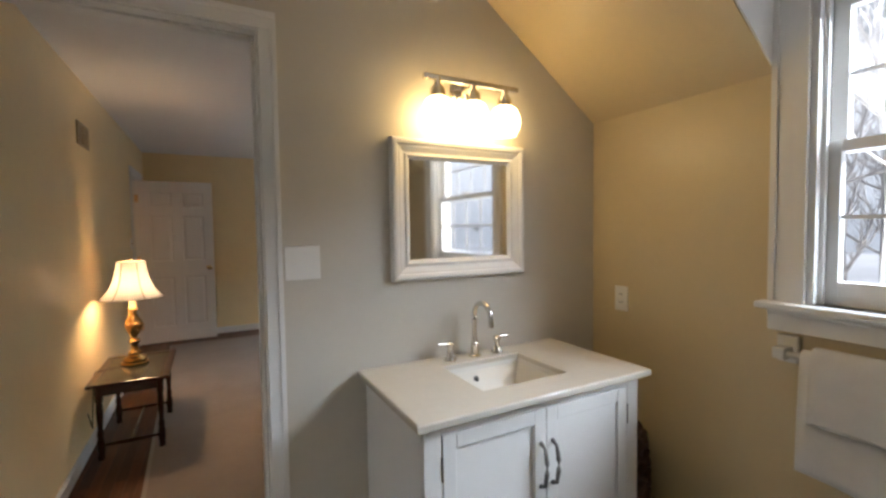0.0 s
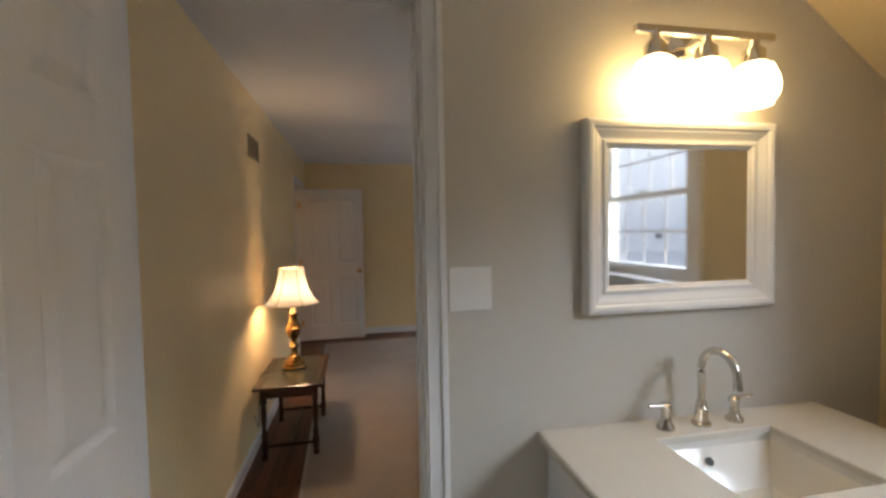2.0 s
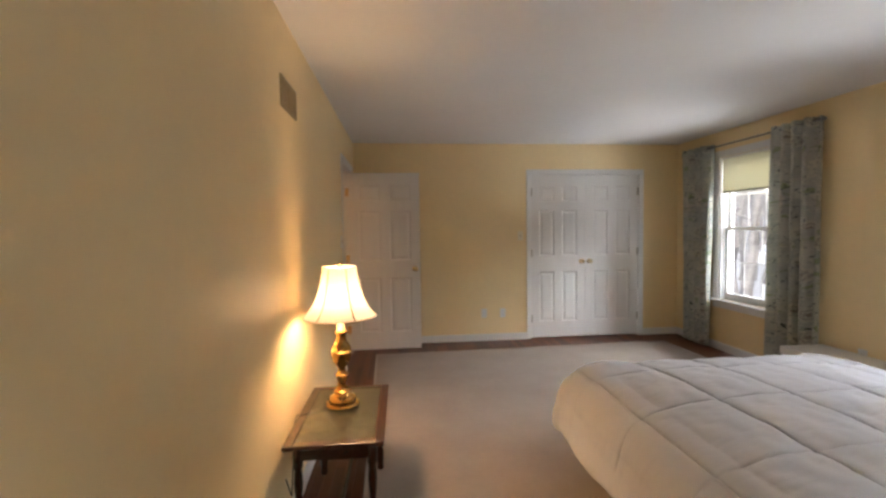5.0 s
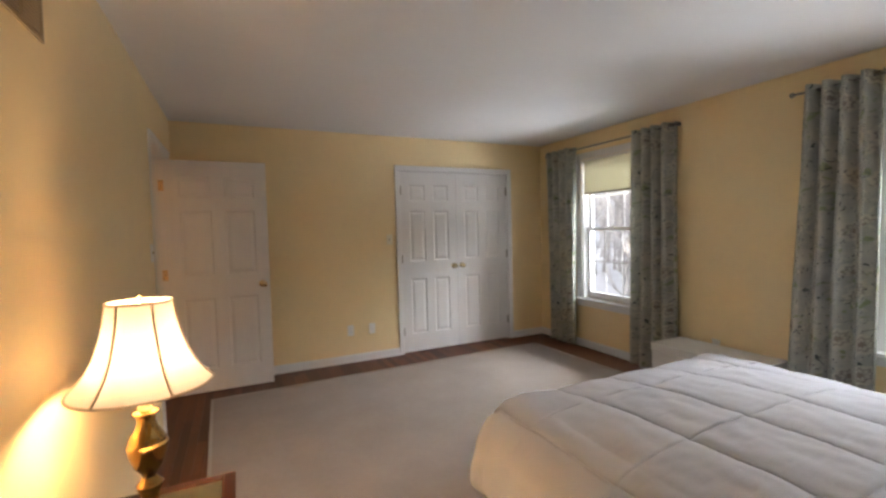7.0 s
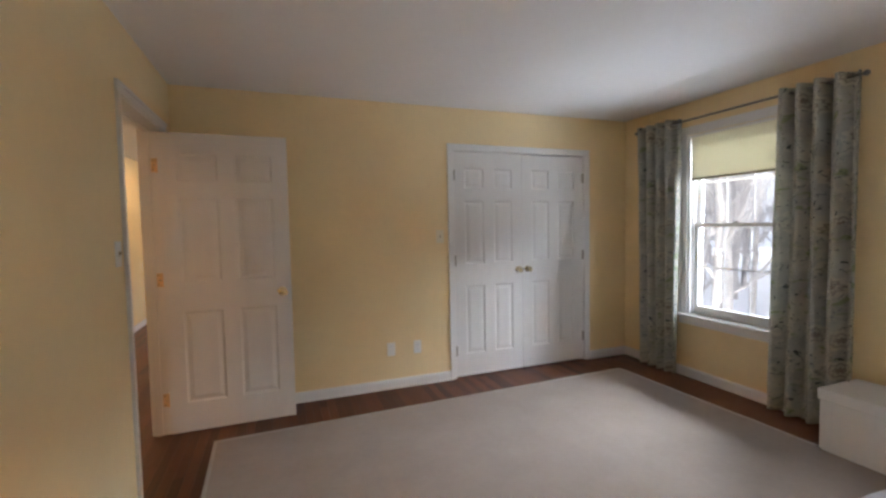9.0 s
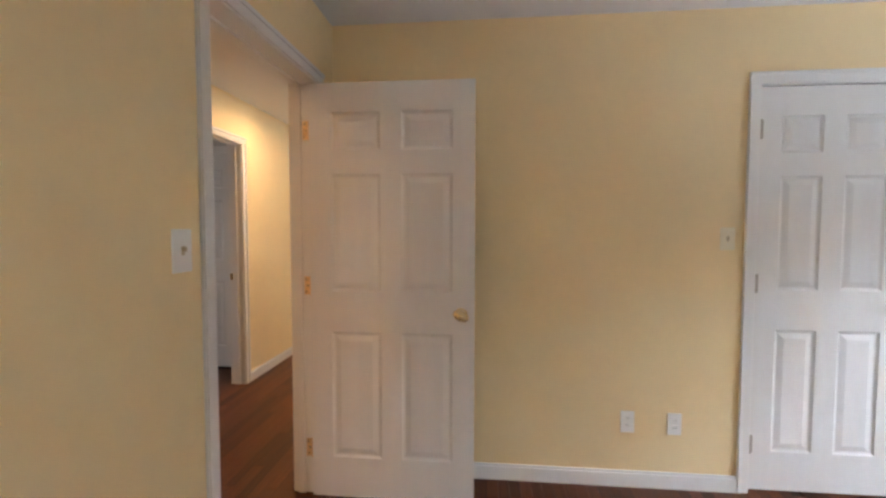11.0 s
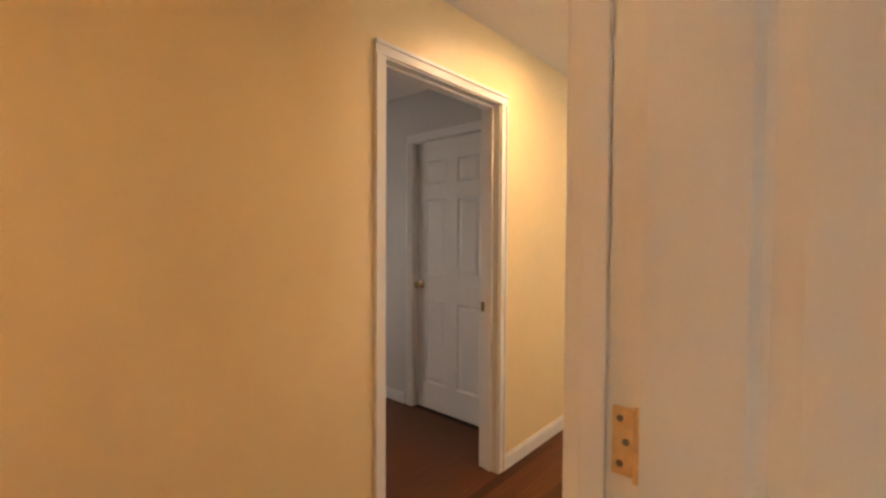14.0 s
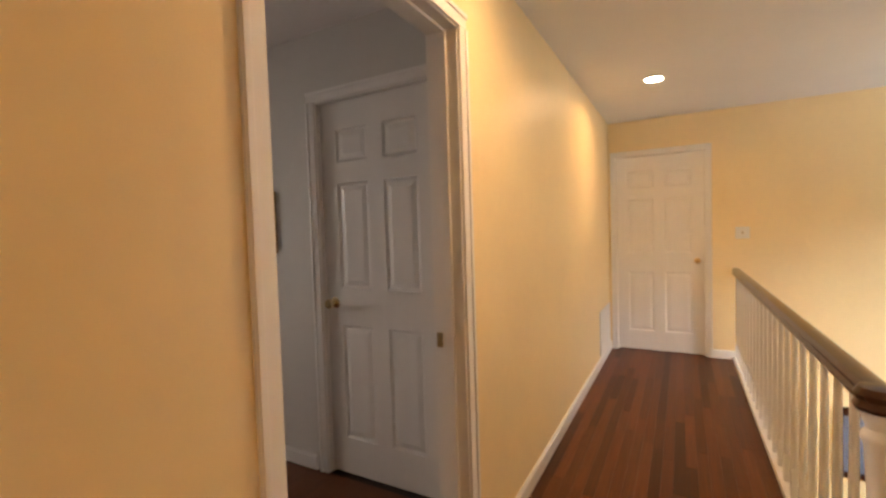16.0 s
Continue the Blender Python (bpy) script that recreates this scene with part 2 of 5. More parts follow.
M_PEWTER = mat("pewter_dark", (0.22, 0.21, 0.20), 0.35, metal=1.0, var=0.1)
M_HINGE = mat("hinge_steel", (0.42, 0.39, 0.34), 0.4, metal=1.0, var=0.1)
M_MARBLE = mat("marble_cream", (0.64, 0.605, 0.53), 0.18, var=0.06, scale=5, coat=0.2)
M_CERAMIC = mat("ceramic_white", (0.72, 0.70, 0.65), 0.12, var=0.02)
M_CABINET = mat("paint_white_cabinet", (0.80, 0.79, 0.77), 0.35, var=0.03, scale=3)
M_PLASTIC = mat("plastic_white", (0.85, 0.835, 0.80), 0.35, var=0.02)
M_IVORY = mat("plastic_ivory", (0.82, 0.74, 0.55), 0.35, var=0.02)
M_TOGGLE = mat("toggle_tan", (0.50, 0.42, 0.27), 0.4)
M_HEM = mat("blind_hem", (0.30, 0.26, 0.17), 0.6)
M_DARK = mat("dark_slot", (0.03, 0.03, 0.03), 0.6)
M_MAHOG = mat("mahogany_dark", (0.045, 0.015, 0.008), 0.25, var=0.35, scale=4, grain=(12, 2, 12), coat=0.3)
M_LEATHER = mat("inset_olive", (0.055, 0.055, 0.038), 0.24, var=0.25, scale=9, bump=0.2)
M_TOWEL = mat("towel_white", (0.78, 0.76, 0.73), 0.95, var=0.04, scale=20, bump=0.9, bump_scale=500, spec=0.1)
M_VENT = mat("vent_bronze", (0.34, 0.26, 0.15), 0.5, var=0.1)
M_WICKER = mat("wicker_brown", (0.07, 0.035, 0.02), 0.7, var=0.4, scale=40, bump=0.8, bump_scale=80)
M_SHADE = mat_cloth_thin("lampshade_cloth", (0.86, 0.81, 0.76), 0.12)
M_SHADETRIM = mat("lampshade_trim", (0.60, 0.50, 0.39), 0.8)
M_ROLLER = mat_cloth_thin("roller_blind_cream", (0.80, 0.77, 0.62), 0.22)
M_FLORAL = mat_floral("curtain_floral")
M_GLASS = mat_glass("window_glass")
M_MIRROR = mat("mirror_silver", (0.9, 0.9, 0.9), 0.03, metal=1.0, var=0.0)
M_GLOBE = mat_glow("globe_opal_lit", (1.0, 0.67, 0.27), G_GLOBE)
M_CAN = mat_glow("can_lens_lit", (1.0, 0.86, 0.62), 14.0)
M_SNOW = mat("snow", (0.80, 0.82, 0.86), 0.8, var=0.08, scale=0.4, bump=0.3, bump_scale=3)
# haze and sky brightness painted as emission, brighter upwards
M_HAZE_GLOW = bpy.data.materials.new("winter_haze_glow")
M_HAZE_GLOW.use_nodes = True
hn, hl = M_HAZE_GLOW.node_tree.nodes, M_HAZE_GLOW.node_tree.links
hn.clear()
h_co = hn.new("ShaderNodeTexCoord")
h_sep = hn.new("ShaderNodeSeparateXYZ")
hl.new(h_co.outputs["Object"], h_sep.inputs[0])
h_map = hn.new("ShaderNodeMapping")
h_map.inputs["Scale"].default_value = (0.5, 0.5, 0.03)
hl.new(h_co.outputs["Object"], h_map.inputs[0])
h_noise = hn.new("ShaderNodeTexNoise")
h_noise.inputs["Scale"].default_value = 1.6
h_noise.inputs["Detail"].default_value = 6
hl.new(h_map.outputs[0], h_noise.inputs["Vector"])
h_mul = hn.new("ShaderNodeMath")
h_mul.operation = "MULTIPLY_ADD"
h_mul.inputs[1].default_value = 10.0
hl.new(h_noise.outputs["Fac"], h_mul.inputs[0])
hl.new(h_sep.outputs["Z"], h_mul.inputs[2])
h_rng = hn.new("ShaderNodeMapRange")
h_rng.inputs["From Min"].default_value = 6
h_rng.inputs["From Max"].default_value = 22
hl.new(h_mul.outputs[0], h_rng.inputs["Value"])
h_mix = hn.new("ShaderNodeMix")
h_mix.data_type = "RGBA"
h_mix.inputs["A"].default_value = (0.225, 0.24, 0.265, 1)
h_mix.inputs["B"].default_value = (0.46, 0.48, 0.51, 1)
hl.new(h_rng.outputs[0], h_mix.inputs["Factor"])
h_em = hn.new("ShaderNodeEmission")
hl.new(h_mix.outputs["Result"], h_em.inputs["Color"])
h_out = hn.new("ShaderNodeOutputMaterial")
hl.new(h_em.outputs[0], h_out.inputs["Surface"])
# grey bark made paler, with the distance haze put into its colour
M_BARK = mat("bark_grey_hazed", (0.40, 0.385, 0.38), 0.9, var=0.4, scale=3, bump=0.8, bump_scale=20)
M_RAIL = mat("handrail_dark_wood", (0.05, 0.019, 0.009), 0.22, var=0.3, scale=4, grain=(10, 1, 10), coat=0.3)
M_GILT = mat("picture_frame_gilt", (0.34, 0.24, 0.10), 0.4, metal=0.7, var=0.2)
M_CORD = mat("cord_brown", (0.05, 0.035, 0.02), 0.6)


# ---- building blocks ----
def add_box(bm, x0, y0, z0, x1, y1, z1, bev=0.0):
    m = Matrix.LocRotScale(((x0 + x1) / 2, (y0 + y1) / 2, (z0 + z1) / 2), None, (abs(x1 - x0), abs(y1 - y0), abs(z1 - z0)))
    r = bmesh.ops.create_cube(bm, size=1.0, matrix=m)
    if bev:
        es = list({e for v in r["verts"] for e in v.link_edges})
        bmesh.ops.bevel(bm, geom=es, offset=bev, segments=2, affect="EDGES", profile=0.6)
    return bm


def lathe(bm, prof, seg=24, m=None):
    """Turns the profile of (radius, height) round the z axis."""
    m = m or Matrix()
    rings = []
    for r, z in prof:
        if r < 1e-5:
            rings.append([bm.verts.new(m @ Vector((0, 0, z)))])
        else:
            rings.append([bm.verts.new(m @ Vector((r * math.cos(2 * math.pi * k / seg), r * math.sin(2 * math.pi * k / seg), z))) for k in range(seg)])
    for a, b in zip(rings, rings[1:]):
        for k in range(seg):
            j = (k + 1) % seg
            if len(a) == 1 and len(b) == 1:
                continue
            if len(a) == 1:
                bm.faces.new((a[0], b[k], b[j]))
            elif len(b) == 1:
                bm.faces.new((a[k], b[0], a[j]))
            else:
                bm.faces.new((a[k], b[k], b[j], a[j]))
    return bm


def tube(bm, pts, radii, seg=10):
    """A round tube along points."""
    pts = [Vector(p) for p in pts]
    if not isinstance(radii, (list, tuple)):
        radii = [radii] * len(pts)
    rings = []
    for i, p in enumerate(pts):
        d = (pts[min(i + 1, len(pts) - 1)] - pts[max(i - 1, 0)]).normalized()
        q = d.to_track_quat("Z", "Y")
        rings.append([bm.verts.new(p + q @ Vector((radii[i] * math.cos(2 * math.pi * k / seg), radii[i] * math.sin(2 * math.pi * k / seg), 0))) for k in range(seg)])
    for a, b in zip(rings, rings[1:]):
        for k in range(seg):
            j = (k + 1) % seg
            bm.faces.new((a[k], a[j], b[j], b[k]))
    bm.faces.new(rings[0][::-1])
    bm.faces.new(rings[-1])
    return bm


def mesh_of(name, bm, material, smooth=False):
    bmesh.ops.recalc_face_normals(bm, faces=bm.faces)
    me = bpy.data.meshes.new(name)
    bm.to_mesh(me)
    bm.free()
    me.materials.append(material)
    if smooth:
        me.polygons.foreach_set("use_smooth", [True] * len(me.polygons))
        me.set_sharp_from_angle(angle=radians(40))
    return me


def part(name, bm, material, parent, label="", smooth=False, m=None):
    ob = new(name, mesh_of(name, bm, material, smooth))
    ob.parent = parent
    if m is not None:
        ob.matrix_basis = m
    if label:
        ob["label"] = label
    return ob


def thing(name, label, category, m=None, group="", kind=""):
    ob = tagged(new(name), label, category, group, kind)
    ob.empty_display_size = 0.1
    if m is not None:
        ob.matrix_basis = m
    return ob


def solid(name, bm, material, label, category, kind="", smooth=False, m=None):
    ob = new(name, mesh_of(name, bm, material, smooth))
    if m is not None:
        ob.matrix_basis = m
    return tagged(ob, label, category, kind=kind)


def boxes(*bs, bev=0.0):
    bm = bmesh.new()
    for b in bs:
        add_box(bm, *b, bev=bev)
    return bm


def wall(name, bm, material, label):
    return solid(name, bm, material, label, "wall", "structure")


# ---- plan ----
XR = 4.10        # east wall of the bedroom
YF = 5.21        # closet wall of the bedroom
H = 2.43         # ceiling height
BX = 2.40        # east wall of the bathroom
HX = -1.235      # west wall of the hall
HE = 10.05       # end wall of the hall
WO = 0.16        # outer wall thickness

# walls of the bedroom: west wall with the doorway to the hall
D0, D1, DH = 4.142, 4.990, 2.055
bm = boxes((-0.07, 0.06, 0, 0, D0 - 0.02, H), (-0.07, D1 + 0.02, 0, 0, 5.30, H), (-0.07, D0 - 0.02, DH + 0.02, 0, D1 + 0.02, H))
wall("wall_bedroom_west", bm, M_YELLOW, "pale yellow painted plaster wall with an open doorway")
bm = boxes((-0.14, 2.2, 0, -0.07, D0 - 0.02, H), (-0.14, D1 + 0.02, 0, -0.07, 5.84, H), (-0.14, D0 - 0.02, DH + 0.02, -0.07, D1 + 0.02, H))
wall("wall_hall_east", bm, M_YELLOW, "yellow painted hall wall beside the bedroom doorway")
# closet wall with the closet opening
C0, C1, CH = 2.17, 3.57, 2.055
bm = boxes((0, YF, 0, C0 - 0.02, YF + 0.1, H), (C1 + 0.02, YF, 0, XR, YF + 0.1, H), (C0 - 0.02, YF, CH + 0.02, C1 + 0.02, YF + 0.1, H))
wall("wall_bedroom_north", bm, M_YELLOW, "pale yellow painted wall round the closet doors")
bm = boxes((-0.06, 5.77, 0, XR, 5.838, H), (1.2, YF + 0.1, 0, 1.28, 5.77, H))
wall("wall_closet_back", bm, M_ROOM, "plain closet back wall behind the doors")
# east wall with two windows
WINS = ((3.66, 4.46), (1.03, 1.83))
WZ0, WZ1 = 0.57, 2.14
ys = [0.06]
bm = bmesh.new()
for a, b in sorted(WINS):
    add_box(bm, XR, ys[-1], 0, XR + WO, a, H)
    add_box(bm, XR, a, 0, XR + WO, b, WZ0)
    add_box(bm, XR, a, WZ1, XR + WO, b, H)
    ys.append(b)
add_box(bm, XR, ys[-1], 0, XR + WO, 5.84, H)
wall("wall_bedroom_east", bm, M_YELLOW, "pale yellow painted outer wall with two windows")
# wall between bathroom and bedroom, two leaves with the bathroom doorway
B0, B1, BH = 0.165, 0.882, 2.055
bm = boxes((-0.14, 0.06, 0, B0 - 0.02, 0.12, H), (B1 + 0.02, 0.06, 0, XR, 0.12, H), (B0 - 0.02, 0.06, BH + 0.02, B1 + 0.02, 0.12, H))
wall("wall_bedroom_south", bm, M_YELLOW, "pale yellow painted wall beside the bathroom doorway")
bm = boxes((-0.5, 0, 0, B0 - 0.02, 0.06, H + 0.1), (B1 + 0.02, 0, 0, BX + WO, 0.06, H + 0.1), (B0 - 0.02, 0, BH + 0.02, B1 + 0.02, 0.06, H + 0.1))
wall("wall_bath_north", bm, M_GREIGE, "grey-beige painted bathroom wall behind the vanity")
# bathroom east wall with the dormer window, back and west walls
BW0, BW1, BWZ0, BWZ1 = -1.78, -0.875, 1.15, 2.14
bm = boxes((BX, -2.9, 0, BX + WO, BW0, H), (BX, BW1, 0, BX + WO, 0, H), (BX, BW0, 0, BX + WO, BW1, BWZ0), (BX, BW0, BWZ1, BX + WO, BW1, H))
# yellow globe light is in this wall's colour
wall("wall_bath_east", bm, M_GREIGE_WARM, "bathroom wall with a window, globe light put into its tan paint")
wall("wall_bath_south", boxes((-0.5, -3.0, 0, BX + WO, -2.9, H)), M_GREIGE, "plain grey-beige painted bathroom back wall")
wall("wall_bath_west", boxes((-0.6, -3.0, 0, -0.5, 0.06, H)), M_GREIGE, "plain grey-beige painted bathroom side wall")
# hall: west wall with the doorway of the dark room, end wall, south end
R0, R1, RH = 5.60, 6.425, 2.055
bm = boxes((HX - 0.06, 2.2, 0, HX, R0 - 0.02, H), (HX - 0.06, R1 + 0.02, 0, HX, HE + 0.1, H), (HX - 0.06, R0 - 0.02, RH + 0.02, HX, R1 + 0.02, H))
wall("wall_hall_west", bm, M_YELLOW, "warm yellow painted hall wall with an open doorway")
bm = boxes((HX - 0.12, 3.4, 0, HX - 0.06, R0 - 0.02, H), (HX - 0.12, R1 + 0.02, 0, HX - 0.06, 6.9, H), (HX - 0.12, R0 - 0.02, RH + 0.02, HX - 0.06, R1 + 0.02, H))
wall("wall_room_east", bm, M_ROOM, "pale grey painted wall of the dim room")
E0, E1, EH = -1.155, -0.345, 2.055
bm = boxes((HX, HE, -2.75, E0 - 0.02, HE + 0.1, H), (E1 + 0.02, HE, -2.75, 4.3, HE + 0.1, H), (E0 - 0.02, HE, EH + 0.02, E1 + 0.02, HE + 0.1, H), (E0 - 0.02, HE, -2.75, E1 + 0.02, HE + 0.1, -0.02))
wall("wall_hall_end", bm, M_YELLOW, "yellow painted end wall of hall and stairwell")
wall("wall_hall_south", boxes((HX, 2.1, 0, -0.14, 2.2, H)), M_YELLOW, "plain yellow painted wall closing the hall")
# dim room behind the hall doorway
N0, N1, NH = -2.286, -1.555, 2.05
bm = boxes((-4.5, 6.80, 0, N0 - 0.02, 6.9, H), (N1 + 0.02, 6.80, 0, HX - 0.12, 6.9, H), (N0 - 0.02, 6.80, NH + 0.02, N1 + 0.02, 6.9, H))
wall("wall_room_north", bm, M_ROOM, "pale grey painted wall with a closed door")
bm = boxes((-4.6, 3.4, 0, -4.5, 5.2, H), (-4.6, 6.1, 0, -4.5, 6.9, H), (-4.6, 5.2, 0, -4.5, 6.1, 0.8), (-4.6, 5.2, 2.1, -4.5, 6.1, H))
wall("wall_room_west", bm, M_ROOM, "pale grey painted wall with a window opening")
wall("wall_room_south", boxes((-4.6, 3.3, 0, HX - 0.06, 3.4, H)), M_ROOM, "plain pale grey painted wall of the dim room")
# unseen panels added so that no daylight leaks in round the closed doors
wall("light_block_end_door", boxes((HX - 0.1, HE + 0.101, -0.3, -0.1, HE + 0.16, H)), M_ROOM, "unseen plain panel added behind the end door to block daylight")
wall("light_block_inner_door", boxes((-2.6, 6.901, -0.2, HX - 0.12, 6.96, H)), M_ROOM, "unseen plain panel added behind the inner door to block daylight")
# open stairwell beside the hall
wall("wall_stairwell_south", boxes((-0.14, 5.84, -2.75, 4.2, 5.92, H)), M_YELLOW, "yellow painted stairwell wall")
bm = boxes((4.2, 5.84, -2.75, 4.3, 7.4, H), (4.2, 9.2, -2.75, 4.3, HE, H), (4.2, 7.4, -2.75, 4.3, 9.2, 0.3), (4.2, 7.4, 2.2, 4.3, 9.2, H))
wall("wall_stairwell_east", bm, M_YELLOW, "yellow painted stairwell wall with a high window")
wall("wall_stairwell_west", boxes((-0.14, 5.92, -2.75, -0.06, HE, -0.28)), M_YELLOW, "yellow painted wall below the landing")

# ceilings
solid("ceiling", boxes((-0.14, 0.06, H, XR + WO, 5.88, H + 0.1)), M_CEIL, "white painted bedroom ceiling", "ceiling", "structure")
solid("ceiling_hall", boxes((HX - 0.06, 2.1, H, -0.14, 5.88, H + 0.1), (HX - 0.06, 5.88, H, 4.3, HE + 0.1, H + 0.1)), M_CEIL, "white painted hall ceiling with recessed lights", "ceiling", "structure")
solid("ceiling_room", boxes((-4.6, 3.3, H, HX - 0.06, 6.9, H + 0.1)), M_CEIL, "white painted ceiling of the dim room", "ceiling", "structure")
solid("ceiling_bath", boxes((-0.6, -3.0, H, BX + WO, 0, H + 0.1)), M_CEIL, "white painted bathroom ceiling", "ceiling", "structure")
SLX, SLZ = 1.675, 1.905


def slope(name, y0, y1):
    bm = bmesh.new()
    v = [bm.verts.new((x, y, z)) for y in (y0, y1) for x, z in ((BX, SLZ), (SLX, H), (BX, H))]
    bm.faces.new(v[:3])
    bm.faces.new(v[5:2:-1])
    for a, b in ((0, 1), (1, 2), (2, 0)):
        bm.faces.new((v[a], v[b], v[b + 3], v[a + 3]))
    # yellow globe light is in the slope's colour too
    return solid(name, bm, M_GREIGE_WARM, "sloping ceiling under the roof, globe light put into its tan paint", "ceiling", "structure")


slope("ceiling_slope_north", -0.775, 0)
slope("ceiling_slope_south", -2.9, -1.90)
cheek = bmesh.new()
vv = [cheek.verts.new((x, y, z)) for y in (-0.782, -0.776) for x, z in ((BX - 0.03, SLZ + 0.022), (SLX + 0.03, H - 0.001), (BX - 0.03, H - 0.001))]
cheek.faces.new(vv[:3]), cheek.faces.new(vv[5:2:-1])
for a, b in ((0, 1), (1, 2), (2, 0)):
    cheek.faces.new((vv[a], vv[b], vv[b + 3], vv[a + 3]))
solid("dormer_cheek", cheek, M_CEIL, "white painted side of the window dormer", "wall", "structure")

# floors: dark base under the boards
floor = solid("floor", boxes((-0.14, 0.0, -0.25, XR + WO, 5.92, -0.012)), M_OAKD, "red-brown oak strip floor of the bedroom", "floor", "structure")
floor_hall = solid("floor_hall", boxes((HX - 0.12, 2.1, -0.25, -0.14, 5.92, -0.012), (HX - 0.12, 5.92, -0.25, -0.06, HE + 0.1, -0.012)), M_OAKD, "polished red-brown oak strip floor of the hall", "floor", "structure")
floor_room = solid("floor_room", boxes((-4.6, 3.3, -0.25, HX - 0.12, 6.9, -0.012)), M_OAKD, "dark oak strip floor of the dim room", "floor", "structure")
solid("floor_bath", boxes((-0.6, -3.0, -0.25, BX + WO, 0.0, 0.0)), mat("tile_beige", (0.45, 0.41, 0.35), 0.4), "plain beige bathroom floor", "floor", "structure")
solid("floor_foyer", boxes((-0.06, 5.84, -3.0, 4.3, HE, -2.75)), M_OAK, "dark wooden floor of the foyer below", "floor", "structure")


# ---- trim ----
def baseboard(x0, y0, x1, y1, face):
    """A run of baseboard on a wall's face, which looks along face."""
    t, h = 0.014, 0.085
    fx, fy = face
    bm = boxes((min(x0, x1, x0 + fx * t), min(y0, y1, y0 + fy * t), 0.0, max(x0, x1, x0 + fx * t), max(y0, y1, y0 + fy * t), h - 0.012),
               (min(x0, x1, x0 + fx * t * 0.6), min(y0, y1, y0 + fy * t * 0.6), h - 0.012, max(x0, x1, x0 + fx * t * 0.6), max(y0, y1, y0 + fy * t * 0.6), h))
    return solid("baseboard", bm, M_TRIM, "white painted wooden baseboard along the wall", "baseboard", "structure")


CW = 0.062       # casing width
for seg in (((0, 0.12), (0, D0 - CW), (1, 0)), ((0, D1 + CW), (0, YF), (1, 0)), ((0, YF), (C0 - CW, YF), (0, -1)), ((C1 + CW, YF), (XR, YF), (0, -1)),
            ((XR, 0.12), (XR, YF), (-1, 0)), ((B1 + CW, 0.12), (XR, 0.12), (0, 1)), ((HX, 2.2), (HX, R0 - CW), (1, 0)), ((HX, R1 + CW), (HX, HE), (1, 0)),
            ((E1 + CW, HE), (-0.06, HE), (0, -1)), ((-0.14, 2.2), (-0.14, D0 - CW), (-1, 0)), ((-0.14, D1 + CW), (-0.14, 5.92), (-1, 0)),
            ((-4.5, 6.8), (N0 - CW - 0.03, 6.8), (0, -1)), ((N1 + CW, 6.8), (HX - 0.12, 6.8), (0, -1)), ((B1 + CW, 0), (1.2, 0), (0, -1)), ((BX, -2.9), (BX, 0), (-1, 0))):
    (xa, ya), (xb, yb), fc = seg
    baseboard(xa, ya, xb, yb, fc)


def casing(name, axis, at, out, a0, a1, top, depth0, depth1, label, stop=None):
    """Door frame: moulded casing on one or both faces and a jamb lining.
    axis: the direction of the opening's width; out: list of (face position, sign)."""
    fr = thing(name, label, "door frame", kind="structure")

    def bx(bm, u0, u1, d0, d1, z0, z1):
        if axis == "y":
            add_box(bm, min(d0, d1), u0, z0, max(d0, d1), u1, z1, bev=0.003)
        else:
            add_box(bm, u0, min(d0, d1), z0, u1, max(d0, d1), z1, bev=0.003)

    for face, s in out:
        for u0, u1, inner in ((a0 - CW, a0 - 0.006, 1), (a1 + 0.006, a1 + CW, -1)):
            bm = bmesh.new()
            bx(bm, u0, u1, face, face + s * 0.011, 0, top + 0.006)
            edge = (u0, u0 + 0.018) if inner == 1 else (u1 - 0.018, u1)
            bx(bm, edge[0] + 0.0006, edge[1] - 0.0006, face + s * 0.0105, face + s * 0.018, 0.0005, top + 0.0055)
            part("side_casing", bm, M_TRIM, fr)
        bm = bmesh.new()
        bx(bm, a0 - CW, a1 + CW, face, face + s * 0.011, top + 0.006, top + CW)
        bx(bm, a0 - CW + 0.0006, a1 + CW - 0.0006, face + s * 0.0105, face + s * 0.018, top + CW - 0.018, top + CW - 0.0006)
        part("head_casing", bm, M_TRIM, fr)
    for u0, u1 in ((a0 - 0.02, a0), (a1, a1 + 0.02)):
        bm = bmesh.new()
        bx(bm, u0, u1, depth0, depth1, 0, top)
        mid = stop or (depth0 + depth1) / 2
        st = (a0 - 0.001, a0 + 0.01) if u1 == a0 else (a1 - 0.01, a1 + 0.001)
        bx(bm, *st, mid - 0.018, mid + 0.018, 0.0005, top - 0.0005)
        part("jamb", bm, M_TRIM, fr)
    bm = bmesh.new()
    bx(bm, a0 - 0.02, a1 + 0.02, depth0, depth1, top, top + 0.02)
    mid = stop or (depth0 + depth1) / 2
    bx(bm, a0, a1, mid - 0.018, mid + 0.018, top - 0.01, top + 0.001)
    part("head_jamb", bm, M_TRIM, fr)
    return fr


casing("door_frame_bedroom", "y", 0, [(0, 1), (-0.14, -1)], D0, D1, DH, -0.14, 0, "white painted door frame of the bedroom doorway", stop=-0.102)
casing("door_frame_bath", "x", 0, [(0, -1), (0.12, 1)], B0, B1, BH, 0, 0.12, "white painted door frame of the bathroom doorway")
casing("door_frame_room", "y", 0, [(HX, 1), (HX - 0.12, -1)], R0, R1, RH, HX - 0.12, HX, "white painted door frame of the dim room")
casing("door_frame_closet", "x", 0, [(YF, -1)], C0, C1, CH, YF, YF + 0.1, "white painted frame of the closet doors")
